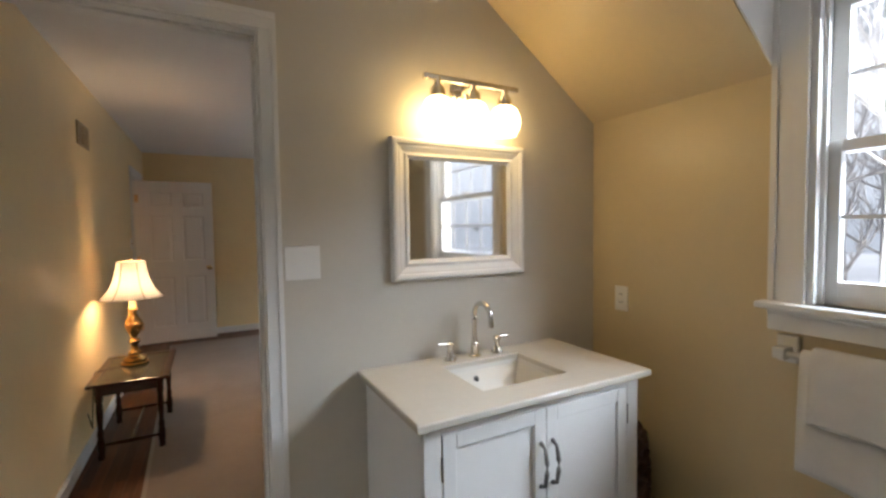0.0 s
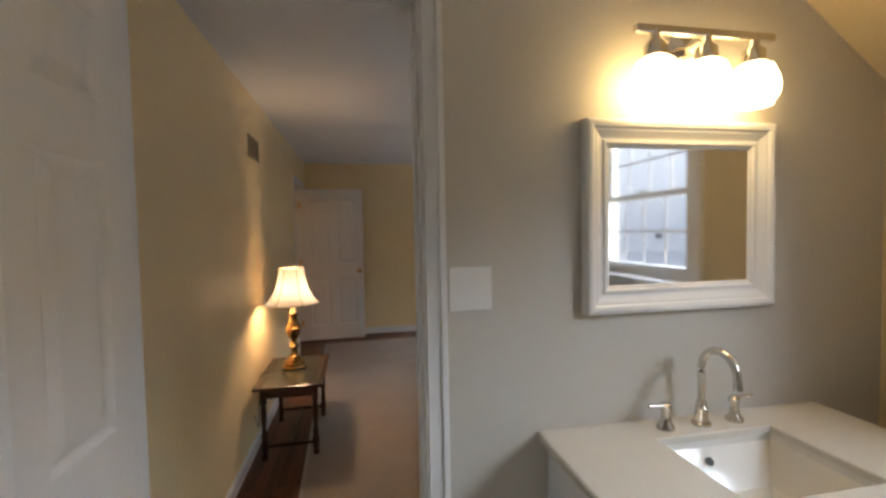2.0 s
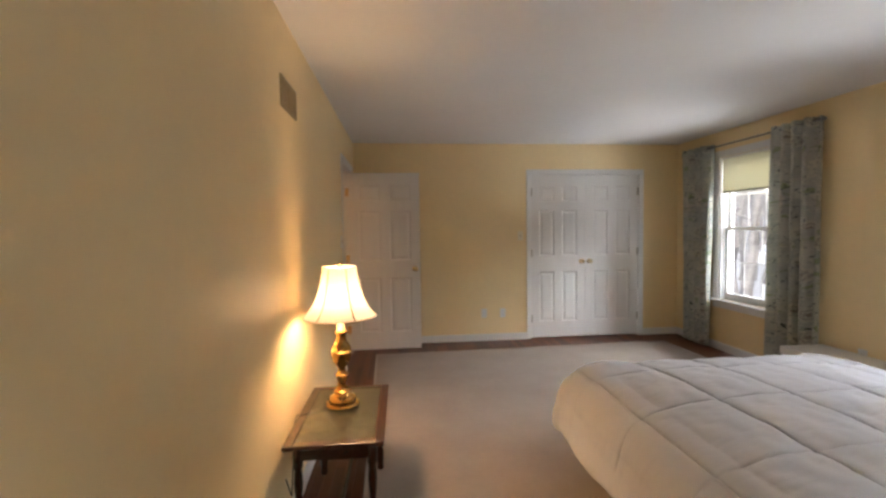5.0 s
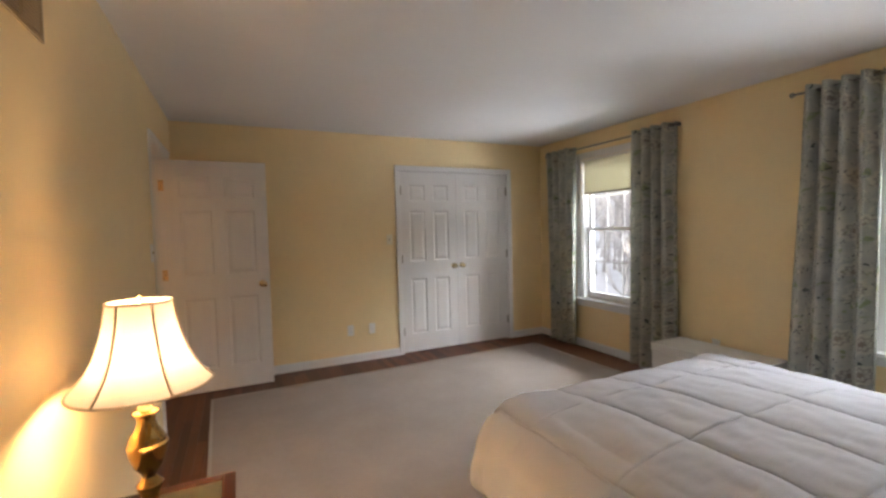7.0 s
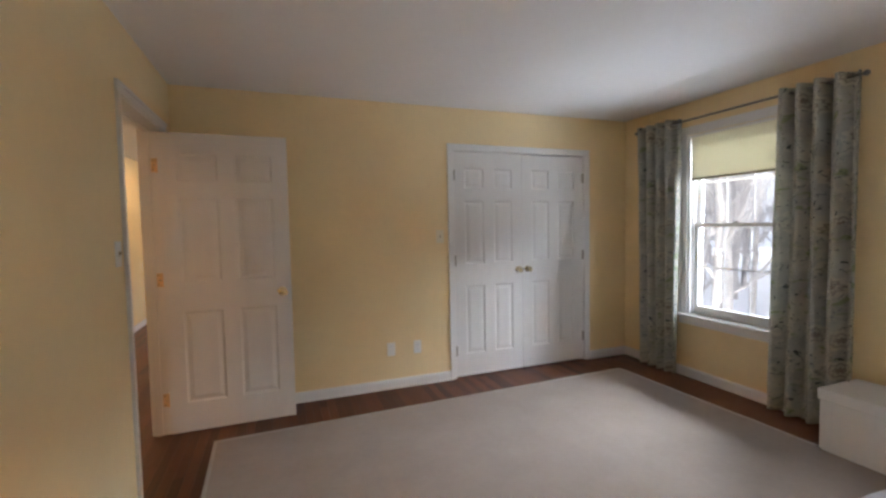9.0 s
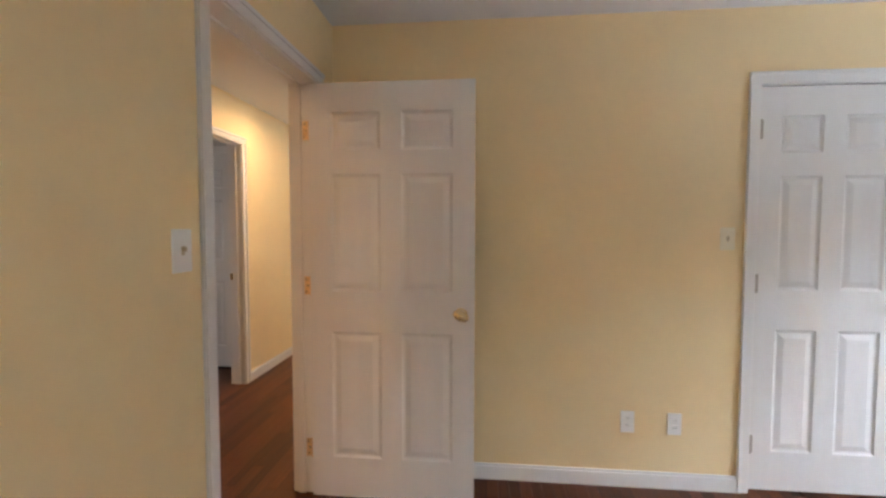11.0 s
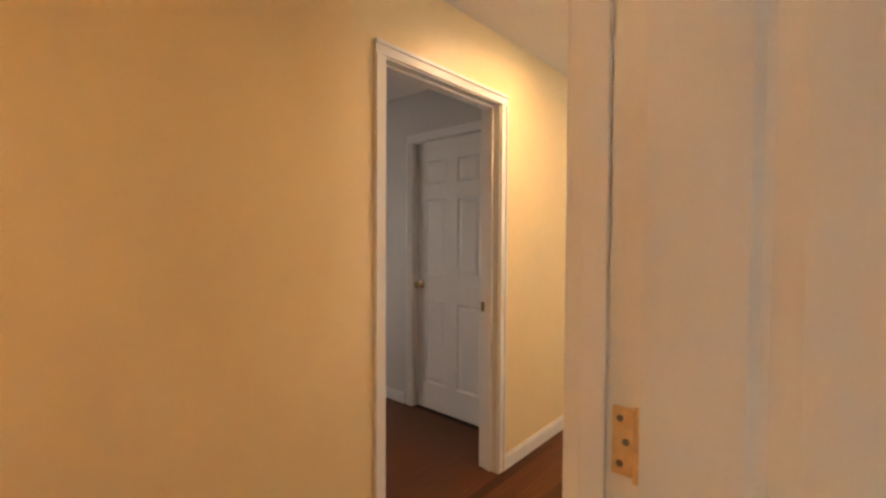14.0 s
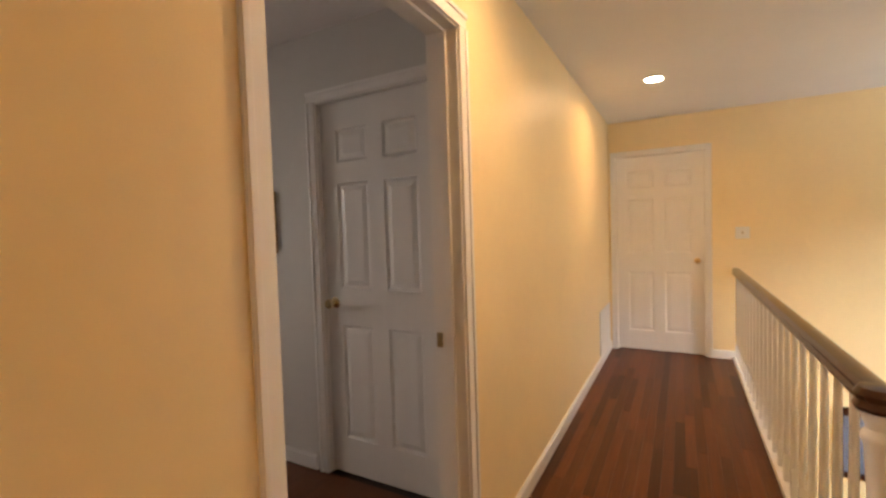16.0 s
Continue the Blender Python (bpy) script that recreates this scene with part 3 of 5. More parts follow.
casing("door_frame_hall_end", "x", 0, [(HE, -1)], E0, E1, EH, HE, HE + 0.1, "white painted frame of the hall's end door")
casing("door_frame_room_inner", "x", 0, [(6.80, -1)], N0, N1, NH, 6.80, 6.9, "white painted frame round the inner door")


# ---- doors ----
def knob(name, parent, m, material, sides=(1,)):
    bm = bmesh.new()
    for s in sides:
        mm = m @ pose(0, 0, 0, 90 * s, 0, 0)
        lathe(bm, [(0.0, 0.0), (0.03, 0.0), (0.031, 0.004), (0.026, 0.008), (0.011, 0.010), (0.010, 0.028), (0.018, 0.034), (0.027, 0.044), (0.028, 0.054), (0.022, 0.063), (0.0, 0.066)], 20, mm)
    return part(name, bm, material, parent, "round brass knob", smooth=True)


def six_panel_door(name, w, h, label, m, kn=None, hinges=(), knob_mat=None, sides=(1, -1), hinge_mat=None, kz=0.97):
    """A moulded six-panel leaf. Its own x runs from the hinge edge, -y is the leaf's front."""
    d = thing(name, label, "door", m, kind="structure")
    t = 0.035
    st = 0.105 if w > 0.66 else 0.085
    mid = 0.10 if w > 0.66 else 0.075
    pw = (w - 2 * st - mid) / 2
    zs = ((0.20, 0.83), (1.03, 1.60), (1.712, h - 0.14))
    cols = ((st, st + pw), (st + pw + mid, w - st))
    for x0, x1 in ((0, st), (st + pw, st + pw + mid), (w - st, w)):
        part("stile", boxes((x0, 0, 0, x1, t, h)), M_DOOR, d)
    prev = 0
    for z0, z1 in zs + ((h, h),):
        for x0, x1 in cols:
            part("rail", boxes((x0, 0, prev, x1, t, z0)), M_DOOR, d)
        prev = z1
    for z0, z1 in zs:
        for x0, x1 in cols:
            bm = bmesh.new()
            rings = []
            for yy, ins in ((0.0, 0), (0.007, 0.010), (0.0085, 0.018), (0.002, 0.045)):
                rings.append([bm.verts.new((a, yy, b)) for a, b in ((x0 + ins, z0 + ins), (x1 - ins, z0 + ins), (x1 - ins, z1 - ins), (x0 + ins, z1 - ins))])
            back = []
            for yy, ins in ((t, 0), (t - 0.007, 0.010), (t - 0.0085, 0.018), (t - 0.002, 0.045)):
                back.append([bm.verts.new((a, yy, b)) for a, b in ((x0 + ins, z0 + ins), (x1 - ins, z0 + ins), (x1 - ins, z1 - ins), (x0 + ins, z1 - ins))])
            for rs in (rings, back):
                for a, b in zip(rs, rs[1:]):
                    for k in range(4):
                        bm.faces.new((a[k], a[(k + 1) % 4], b[(k + 1) % 4], b[k]))
                bm.faces.new(rs[-1])
            for k in range(4):
                bm.faces.new((rings[0][k], back[0][k], back[0][(k + 1) % 4], rings[0][(k + 1) % 4]))
            part("panel", bm, M_DOOR, d)
    if kn is not None:
        if 1 in sides:
            knob("knob", d, pose(kn, 0.0, kz), knob_mat or M_BRASS, (1,))
        if -1 in sides:
            knob("knob", d, pose(kn, t, kz), knob_mat or M_BRASS, (-1,))
    for hx, hy, hz in hinges:
        bm = boxes((hx - 0.014, hy - 0.0015, hz - 0.045, hx + 0.014, hy + 0.003, hz + 0.045))
        lathe(bm, [(0, -0.048), (0.006, -0.048), (0.006, 0.048), (0, 0.048)], 10, pose(hx, hy - 0.004, hz))
        part("hinge", bm, hinge_mat or M_HINGE, d, "metal butt hinge")
    return d


HZ = (0.24, 1.065, 1.83)
six_panel_door("door_bedroom", 0.805, 2.035, "white six-panel door standing wide open against the wall", pose(-0.032, 4.954, 0.012, 0, 0, 0.2), None)
DB = bpy.data.objects["door_bedroom"]
for s in (1, -1):
    bm = bmesh.new()
    m0 = pose(0.742, 0.0 if s == 1 else 0.035, 0.930, 90 * s, 0, 0)
    lathe(bm, [(0, 0), (0.031, 0), (0.032, 0.004), (0.024, 0.009), (0.012, 0.012), (0.011, 0.030), (0, 0.030)], 20, m0)
    seg = 36
    rings = []
    for r, z in ((0.014, 0.030), (0.024, 0.038), (0.029, 0.050), (0.026, 0.062), (0.016, 0.070), (0.004, 0.073)):
        rings.append([bm.verts.new(m0 @ pose(0, 0, 0, 0, 0, -25) @ Vector((1.35 * r * (1 + 0.07 * math.cos(9 * q)) * math.cos(q), 0.9 * r * (1 + 0.07 * math.cos(9 * q)) * math.sin(q), z))) for q in [2 * math.pi * k / seg for k in range(seg)]])
    for a, b in zip(rings, rings[1:]):
        for k in range(seg):
            bm.faces.new((a[k], a[(k + 1) % seg], b[(k + 1) % seg], b[k]))
    bm.faces.new(rings[-1])
    part("knob", bm, M_BRASS, DB, "fluted oval brass knob", smooth=True)
for z in HZ:
    bm = boxes((-0.076, D1 - 0.0035, z - 0.045, -0.047, D1 - 0.0005, z + 0.045))
    lathe(bm, [(0, -0.048), (0.0065, -0.048), (0.0065, 0.048), (0, 0.048)], 10, pose(-0.042, D1 - 0.0045, z))
    hg = solid("hinge", bm, M_BRASSDULL, "brass butt hinge on the white jamb", "hinge", smooth=True)
    for k, dz in enumerate((-0.030, 0, 0.030)):
        bm = bmesh.new()
        lathe(bm, [(0.0045, 0.0), (0.0045, 0.0012), (0, 0.0006)], 10, pose(-0.066 + 0.008 * (k % 2), D1 - 0.0035, z + dz, 90, 0, 0))
        part("screw", bm, M_PEWTER, hg, "dark screw head")
six_panel_door("door_bath", 0.655, 2.035, "white six-panel bathroom door standing open", pose(0.168, -0.012, 0.012, 0, 0, -90), 0.60, sides=(1, -1))
lc = six_panel_door("door_closet", 0.697, 2.035, "white six-panel closet door, closed, one of a pair", pose(C0 + 0.002, YF + 0.012, 0.012), 0.697 - 0.05, [(0.0, -0.004, z) for z in HZ], sides=(1,), kz=0.955, knob_mat=M_BRASSPALE)
rc = six_panel_door("door_closet", 0.697, 2.035, "white six-panel closet door, closed, one of a pair", pose(C0 + 0.701, YF + 0.012, 0.012), 0.05, [(0.697, -0.004, z) for z in HZ], sides=(1,), kz=0.955, knob_mat=M_BRASSPALE)
six_panel_door("door_hall_end", 0.806, 2.035, "white six-panel door, closed, at the hall's end", pose(E0 + 0.002, HE + 0.03, 0.012), 0.745, sides=(1,), kz=0.95)
six_panel_door("door_room_inner", 0.727, 2.03, "white six-panel door, closed, in the dim room", pose(N0 + 0.002, 6.83, 0.012), 0.06, sides=(1,), kz=0.95)
# strike plate on the far jamb of the dim room's doorway
solid("strike_plate", boxes((HX - 0.110, R1 - 0.014, 0.908, HX - 0.086, R1 - 0.0105, 0.962), (HX - 0.106, R1 - 0.016, 0.922, HX - 0.093, R1 - 0.012, 0.946)), M_BRASS, "small brass strike plate on the white jamb", "strike plate")


# ---- windows ----
def sash_window(name, m, w, h, cols, rows, label, thick=WO, casing_w=0.075, stool=True):
    """Double-hung window in an opening w wide and h high. Own x: along the wall, y: outwards, z: up from the sill."""
    win = thing(name, label, "window", m, kind="structure")
    c = casing_w
    for x0, x1 in ((-c, 0), (w, w + c)):
        bm = boxes((x0, -0.014, 0, x1, 0, h + 0.004), bev=0.002)
        e0, e1 = (x0, x0 + 0.02) if x0 < 0 else (x1 - 0.02, x1)
        add_box(bm, e0 + 0.0006, -0.022, 0.0005, e1 - 0.0006, -0.0135, h + 0.0035, bev=0.002)
        part("side_casing", bm, M_TRIM, win)
    bm = boxes((-c, -0.014, h + 0.004, w + c, 0, h + c), (-c + 0.0006, -0.022, h + c - 0.02, w + c - 0.0006, -0.0135, h + c - 0.0006), bev=0.002)
    part("head_casing", bm, M_TRIM, win)
    bm = boxes((-c - 0.025, -0.055, -0.022, w + c + 0.025, 0.05, 0.0), bev=0.006)
    part("window_sill", bm, M_TRIM, win)
    bm = boxes((-c, -0.016, -0.095, w + c, 0, -0.022), (-c + 0.0006, -0.022, -0.04, w + c - 0.0006, -0.0155, -0.0225), bev=0.003)
    part("apron", bm, M_TRIM, win)
    for x0, x1 in ((0, 0.02), (w - 0.02, w)):
        bm = boxes((x0, 0, 0, x1, thick, h))
        a0, a1 = (x1 - 0.001, x1 + 0.012) if x0 == 0 else (x0 - 0.012, x0 + 0.001)
        add_box(bm, a0, 0.03, 0.0005, a1, 0.045, h - 0.0205)
        part("jamb", bm, M_TRIM, win)
    part("jamb", boxes((0.02, 0, h - 0.02, w - 0.02, thick, h)), M_TRIM, win)
    part("outer_sill", boxes((0.02, 0.05, -0.02, w - 0.02, thick + 0.04, 0.012)), M_TRIM, win)
    mid = h * 0.5
    fr = 0.042
    for zz0, zz1, yy in ((0.012, mid + 0.018, 0.05), (mid - 0.018, h - 0.02, 0.088)):
        x0, x1 = 0.02, w - 0.02
        bot = 0.062 if yy < 0.06 else 0.036
        topr = 0.036 if yy < 0.06 else 0.045
        bm = boxes((x0, yy, zz0, x0 + fr, yy + 0.034, zz1), (x1 - fr, yy, zz0, x1, yy + 0.034, zz1), (x0 + fr, yy, zz0, x1 - fr, yy + 0.034, zz0 + bot), (x0 + fr, yy, zz1 - topr, x1 - fr, yy + 0.034, zz1), bev=0.002)
        sash = part("sash", bm, M_TRIM, win)
        gx0, gx1, gz0, gz1 = x0 + fr, x1 - fr, zz0 + bot, zz1 - topr
        for k in range(1, cols):
            gx = gx0 + (gx1 - gx0) * k / cols
            part("muntin", boxes((gx - 0.0045, yy + 0.0105, gz0, gx + 0.0045, yy + 0.0155, gz1)), M_TRIM, sash)
        for k in range(1, rows):
            gz = gz0 + (gz1 - gz0) * k / rows
            part("muntin", boxes((gx0, yy + 0.009, gz - 0.006, gx1, yy + 0.0155, gz + 0.006)), M_TRIM, sash)
        g = part("pane", boxes((gx0, yy + 0.0155, gz0, gx1, yy + 0.0185, gz1)), M_GLASS, sash)
        g.visible_shadow = False
    bm = bmesh.new()
    lathe(bm, [(0, 0), (0.02, 0), (0.02, 0.008), (0.008, 0.012), (0.008, 0.02), (0, 0.02)], 12, pose(w / 2, 0.066, mid + 0.018))
    add_box(bm, w / 2 - 0.006, 0.04, mid + 0.026, w / 2 + 0.035, 0.05, mid + 0.034)
    part("sash_lock", bm, M_HINGE, win, smooth=True)
    return win


for a, b in WINS:
    sash_window("window_bedroom", pose(XR, b, WZ0, 0, 0, -90), b - a, WZ1 - WZ0, 3, 2, "white double-hung sash window with small panes")
sash_window("window_bath", pose(BX, BW1, BWZ0, 0, 0, -90), BW1 - BW0, BWZ1 - BWZ0, 4, 2, "white double-hung bathroom window with small panes", casing_w=0.1)
sash_window("window_room", pose(-4.5, 5.2, 0.8, 0, 0, 90), 0.9, 1.3, 3, 2, "white double-hung window of the dim room", thick=0.1)
sash_window("window_stairwell", pose(4.2, 9.2, 0.3, 0, 0, -90), 1.8, 1.9, 4, 2, "tall white window of the stairwell", thick=0.1)

solid("window_tag", boxes((BX + 0.0605, -1.215, BWZ0 + 0.236, BX + 0.0650, -1.168, BWZ0 + 0.262), bev=0.001), M_DARK, "small dark tag stuck on the bathroom window's glass", "tag")

# outdoors
gm = bmesh.new()
bmesh.ops.create_grid(gm, x_segments=80, y_segments=80, size=400)
for v in gm.verts:
    v.co.z = -3.2 + 0.12 * noise.noise(v.co * 0.02) + (0.0 if v.co.length < 20 else 0.02 * (v.co.length - 20))
solid("ground", gm, M_SNOW, "snow-covered ground rising gently to the woods", "ground", "structure", smooth=True)


# glowing backdrop, winter haze and distant woods painted on, all round the house
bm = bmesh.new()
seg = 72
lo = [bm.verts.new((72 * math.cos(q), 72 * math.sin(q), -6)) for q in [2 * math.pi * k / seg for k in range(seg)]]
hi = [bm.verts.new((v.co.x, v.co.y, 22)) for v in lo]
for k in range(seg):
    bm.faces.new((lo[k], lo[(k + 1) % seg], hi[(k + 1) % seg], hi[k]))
solid("backdrop", bm, M_HAZE_GLOW, "glowing backdrop painted as pale hazy winter woods under a white sky", "backdrop", "structure")


def tree_mesh(seed, height):
    rnd = random.Random(seed)
    tr, br = bmesh.new(), bmesh.new()
    lean = Vector((rnd.uniform(-.06, .06), rnd.uniform(-.06, .06), 1)).normalized()
    r0 = rnd.uniform(0.15, 0.27)
    n = 9
    pts = [lean * height * k / n + Vector((rnd.uniform(-.1, .1), rnd.uniform(-.1, .1), 0)) * (k > 0) for k in range(n + 1)]
    tube(tr, pts, [r0 * (1 - 0.9 * k / n) * (1.35 if k == 0 else 1) for k in range(n + 1)], 9)

    def limb(p, d, length, r, depth):
        q = [p]
        dd = d.copy()
        for _ in range(4):
            dd = (dd + Vector((rnd.uniform(-.3, .3), rnd.uniform(-.3, .3), rnd.uniform(-.05, .3)))).normalized()
            q.append(q[-1] + dd * length / 4)
        tube(br, q, [r * (1 - 0.2 * k) for k in range(5)], 5 if depth < 2 else 3)
        if depth < 3:
            for k in range(1, 5):
                for _ in range(2 if depth else 1):
                    s = (dd + Vector((rnd.uniform(-1, 1), rnd.uniform(-1, 1), rnd.uniform(-.2, .7)))).normalized()
                    limb(q[k], s, length * rnd.uniform(.35, .6), r * (0.55 - 0.06 * k), depth + 1)

    for k in range(14):
        f = rnd.uniform(0.18, 0.95)
        i = int(f * n)
        a = rnd.uniform(0, 6.28)
        limb(pts[i].lerp(pts[i + 1], f * n - i), Vector((math.cos(a), math.sin(a), rnd.uniform(.2, .9))).normalized(), height * rnd.uniform(.14, .26) * (1.3 - f), r0 * 0.35 * (1.15 - f), 1)
    return mesh_of("trunk", tr, M_BARK, True), mesh_of("crown", br, M_BARK)


protos = [tree_mesh(s, hgt) for s, hgt in ((3, 13), (5, 15), (8, 12))]
rt = random.Random(11)
for k in range(146):
    east = k < 66 or k >= 74
    tx = (12 + 38 * (k / 66) ** 1.1 + rt.uniform(-2, 2)) if east else -(14 + rt.uniform(0, 20))
    ty = rt.uniform(-0.9, 1.1) * (tx if east else 14) + 1.5
    if k >= 74:
        tx = 9.5 + 1.6 * (k - 74)
        ty = -1.5 + (tx - 0.7) * (0.20, 0.36, 0.29, 0.44, 0.54, 0.12)[k % 6]
    if k >= 86:
        tx = 15 + 0.5 * (k - 86) + rt.uniform(-1, 1)
        ty = 1.0 + tx * rt.uniform(0.42, 1.25)
    gz = -2.95 + (0 if math.hypot(tx, ty) < 20 else 0.02 * (math.hypot(tx, ty) - 20)) - 0.35
    t = thing("tree", "bare grey winter tree standing in snow", "tree", pose(tx, ty, gz, 0, 0, rt.uniform(0, 360)) @ Matrix.Scale(rt.uniform(0.85, 1.3) if k < 86 else rt.uniform(0.5, 0.85), 4), "bare trees outside")
    tm, cm = protos[k % 3]
    for nm, me in (("trunk", tm), ("crown", cm)):
        o = new(nm, me)
        o.parent = t


# ---- bathroom things ----
van = thing("vanity_cabinet", "white painted two-door bathroom vanity cabinet", "vanity")
vx0, vx1, vy = 1.225, 2.09, -0.50
bm = boxes((vx0, vy + 0.02, 0.10, vx0 + 0.02, -0.004, 0.868), (vx1 - 0.02, vy + 0.02, 0.10, vx1, -0.004, 0.868), (vx0 + 0.02, -0.02, 0.10, vx1 - 0.02, -0.004, 0.868),
           (vx0 + 0.02, vy + 0.02, 0.10, vx1 - 0.02, -0.02, 0.12))
part("body", bm, M_CABINET, van)
bm = boxes((vx0, vy, 0.0, vx0 + 0.055, vy + 0.02, 0.868), (vx1 - 0.055, vy, 0.0, vx1, vy + 0.02, 0.868), (vx0 + 0.055, vy, 0.836, vx1 - 0.055, vy + 0.02, 0.868), (vx0 + 0.055, vy, 0.10, vx1 - 0.055, vy + 0.02, 0.15), bev=0.002)
part("face_frame", bm, M_CABINET, van)
bm = boxes((vx0 - 0.008, vy - 0.008, 0.852, vx1 + 0.008, vy, 0.868), (vx0 - 0.008, vy, 0.852, vx0, -0.004, 0.868), (vx1, vy, 0.852, vx1 + 0.008, -0.004, 0.868), bev=0.003)
part("moulding", bm, M_CABINET, van)
for lx in (vx0, vx1 - 0.05):
    for ly in (vy + 0.02, -0.055):
        part("leg", boxes((lx, ly, 0, lx + 0.05, ly + 0.05, 0.10), bev=0.004), M_CABINET, van)
xm = (vx0 + vx1) / 2
for x0, x1, hx in ((vx0 + 0.058, xm - 0.002, xm - 0.024), (xm + 0.002, vx1 - 0.058, xm + 0.024)):
    y0 = vy - 0.001
    y1 = y0 + 0.018
    bm = boxes((x0, y0, 0.153, x0 + 0.045, y1, 0.834), (x1 - 0.045, y0, 0.153, x1, y1, 0.834), (x0 + 0.045, y0, 0.153, x1 - 0.045, y1, 0.200), (x0 + 0.045, y0, 0.786, x1 - 0.045, y1, 0.834), bev=0.003)
    add_box(bm, x0 + 0.045, y0 + 0.010, 0.200, x1 - 0.045, y1, 0.786)
    dr = part("door", bm, M_CABINET, van)
    bm = bmesh.new()
    tube(bm, [(hx, y0, 0.585), (hx, y0 - 0.022, 0.595), (hx, y0 - 0.030, 0.64), (hx, y0 - 0.030, 0.67), (hx, y0 - 0.022, 0.715), (hx, y0, 0.725)], [0.008, 0.006, 0.0075, 0.0075, 0.006, 0.008], 10)
    part("handle", bm, M_PEWTER, dr, "dark pewter bow handle", smooth=True)
    hxh = x0 - 0.002 if x0 < xm - 0.1 else x1 + 0.002
    for hz in (0.25, 0.735):
        part("hinge", boxes((hxh - 0.0025, y0 - 0.002, hz - 0.035, hxh + 0.0025, y1, hz + 0.035)), M_PEWTER, dr)

top = thing("countertop", "cream marble vanity top with an undermounted basin", "countertop")
sx0, sx1, sy0, sy1 = 1.485, 1.84, -0.402, -0.118
X0, X1, Y0, Z0, Z1 = 1.193, 2.122, -0.532, 0.870, 0.890
bm = bmesh.new()
OUT = ((X0, Y0), (X1, Y0), (X1, -0.002), (X0, -0.002))
INN = ((sx0, sy0), (sx1, sy0), (sx1, sy1), (sx0, sy1))
rings = []
for base, ins, z in ((INN, 0, Z0), (INN, 0, Z1 - 0.003), (INN, -0.003, Z1), (OUT, 0.004, Z1), (OUT, 0.0, Z1 - 0.004), (OUT, 0.0, Z0)):
    sg = ((1, 1), (-1, 1), (-1, -1), (1, -1))
    rings.append([bm.verts.new((p[0] + ins * s[0], p[1] + ins * s[1], z)) for p, s in zip(base, sg)])
for a, b in zip(rings, rings[1:] + rings[:1]):
    for k in range(4):
        bm.faces.new((a[k], a[(k + 1) % 4], b[(k + 1) % 4], b[k]))
part("slab", bm, M_MARBLE, top)
part("edge_moulding", boxes((X0 + 0.008, Y0 + 0.008, Z0 - 0.008, X1 - 0.008, Y0 + 0.03, Z0), (X0 + 0.008, Y0 + 0.03, Z0 - 0.008, X0 + 0.03, -0.004, Z0), (X1 - 0.03, Y0 + 0.03, Z0 - 0.008, X1 - 0.008, -0.004, Z0), bev=0.004), M_MARBLE, top)
bm = bmesh.new()
rings = []
for ins, z in ((0.0, 0.870), (0.006, 0.852), (0.075, 0.765), (0.12, 0.735)):
    rings.append([bm.verts.new(p) for p in ((sx0 - 0.004 + ins, sy0 - 0.004 + ins, z), (sx1 + 0.004 - ins, sy0 - 0.004 + ins, z), (sx1 + 0.004 - ins, sy1 + 0.004 - ins, z), (sx0 - 0.004 + ins, sy1 + 0.004 - ins, z))])
for a, b in zip(rings, rings[1:]):
    for k in range(4):
        bm.faces.new((a[k], a[(k + 1) % 4], b[(k + 1) % 4], b[k]))
bm.faces.new(rings[-1])
basin = part("basin", bm, M_CERAMIC, top, "white ceramic rectangular basin")
bm = bmesh.new()
lathe(bm, [(0, 0), (0.011, 0), (0.011, 0.002), (0, 0.002)], 14, pose(1.62, sy1 - 0.027, 0.826, 49, 0, 0))
part("overflow_hole", bm, M_DARK, basin)
bm = bmesh.new()
lathe(bm, [(0, 0.006), (0.02, 0.006), (0.022, 0.002), (0.022, 0)], 16, pose(1.662, -0.27, 0.7355))
part("drain", bm, M_CHROME, basin, smooth=True)

fau = thing("faucet", "brushed nickel gooseneck faucet with two lever handles", "faucet")
bm = bmesh.new()
lathe(bm, [(0, 0), (0.026, 0), (0.026, 0.006), (0.019, 0.012), (0.016, 0.045), (0.018, 0.05), (0.014, 0.056), (0.012, 0.07), (0, 0.07)], 20, pose(1.662, -0.068, 0.890))
part("base", bm, M_CHROME, fau, smooth=True)
bm = bmesh.new()
pts = [(1.662, -0.068, 0.95), (1.662, -0.068, 1.04)] + [(1.662, -0.128 + 0.06 * math.cos(a), 1.055 + 0.06 * math.sin(a)) for a in [math.pi * k / 12 for k in range(13)]] + [(1.662, -0.189, 1.03)]
tube(bm, pts, [0.010] * (len(pts) - 1) + [0.012], 14)
part("spout", bm, M_CHROME, fau, smooth=True)
for hx, s in ((1.548, -1), (1.772, 1)):
    bm = bmesh.new()
    lathe(bm, [(0, 0), (0.024, 0), (0.024, 0.006), (0.014, 0.018), (0.011, 0.045), (0.016, 0.055), (0.016, 0.066), (0.01, 0.072), (0, 0.074)], 18, pose(hx, -0.068, 0.890))
    tube(bm, [(hx, -0.068, 0.955), (hx + s * 0.055, -0.072, 0.958)], [0.007, 0.005], 10)
    part("handle", bm, M_CHROME, fau, smooth=True)

# framed mirror
mir = thing("mirror", "rectangular mirror in a stepped white wooden frame", "mirror")
mx0, mx1, mz0, mz1 = 1.332, 1.945, 1.210, 1.752
PROF = [(0, 0.001), (0, 0.028), (0.004, 0.036), (0.012, 0.038), (0.022, 0.036), (0.027, 0.030), (0.033, 0.029), (0.050, 0.020), (0.056, 0.019), (0.059, 0.023), (0.066, 0.023), (0.070, 0.016), (0.074, 0.015), (0.079, 0.010)]
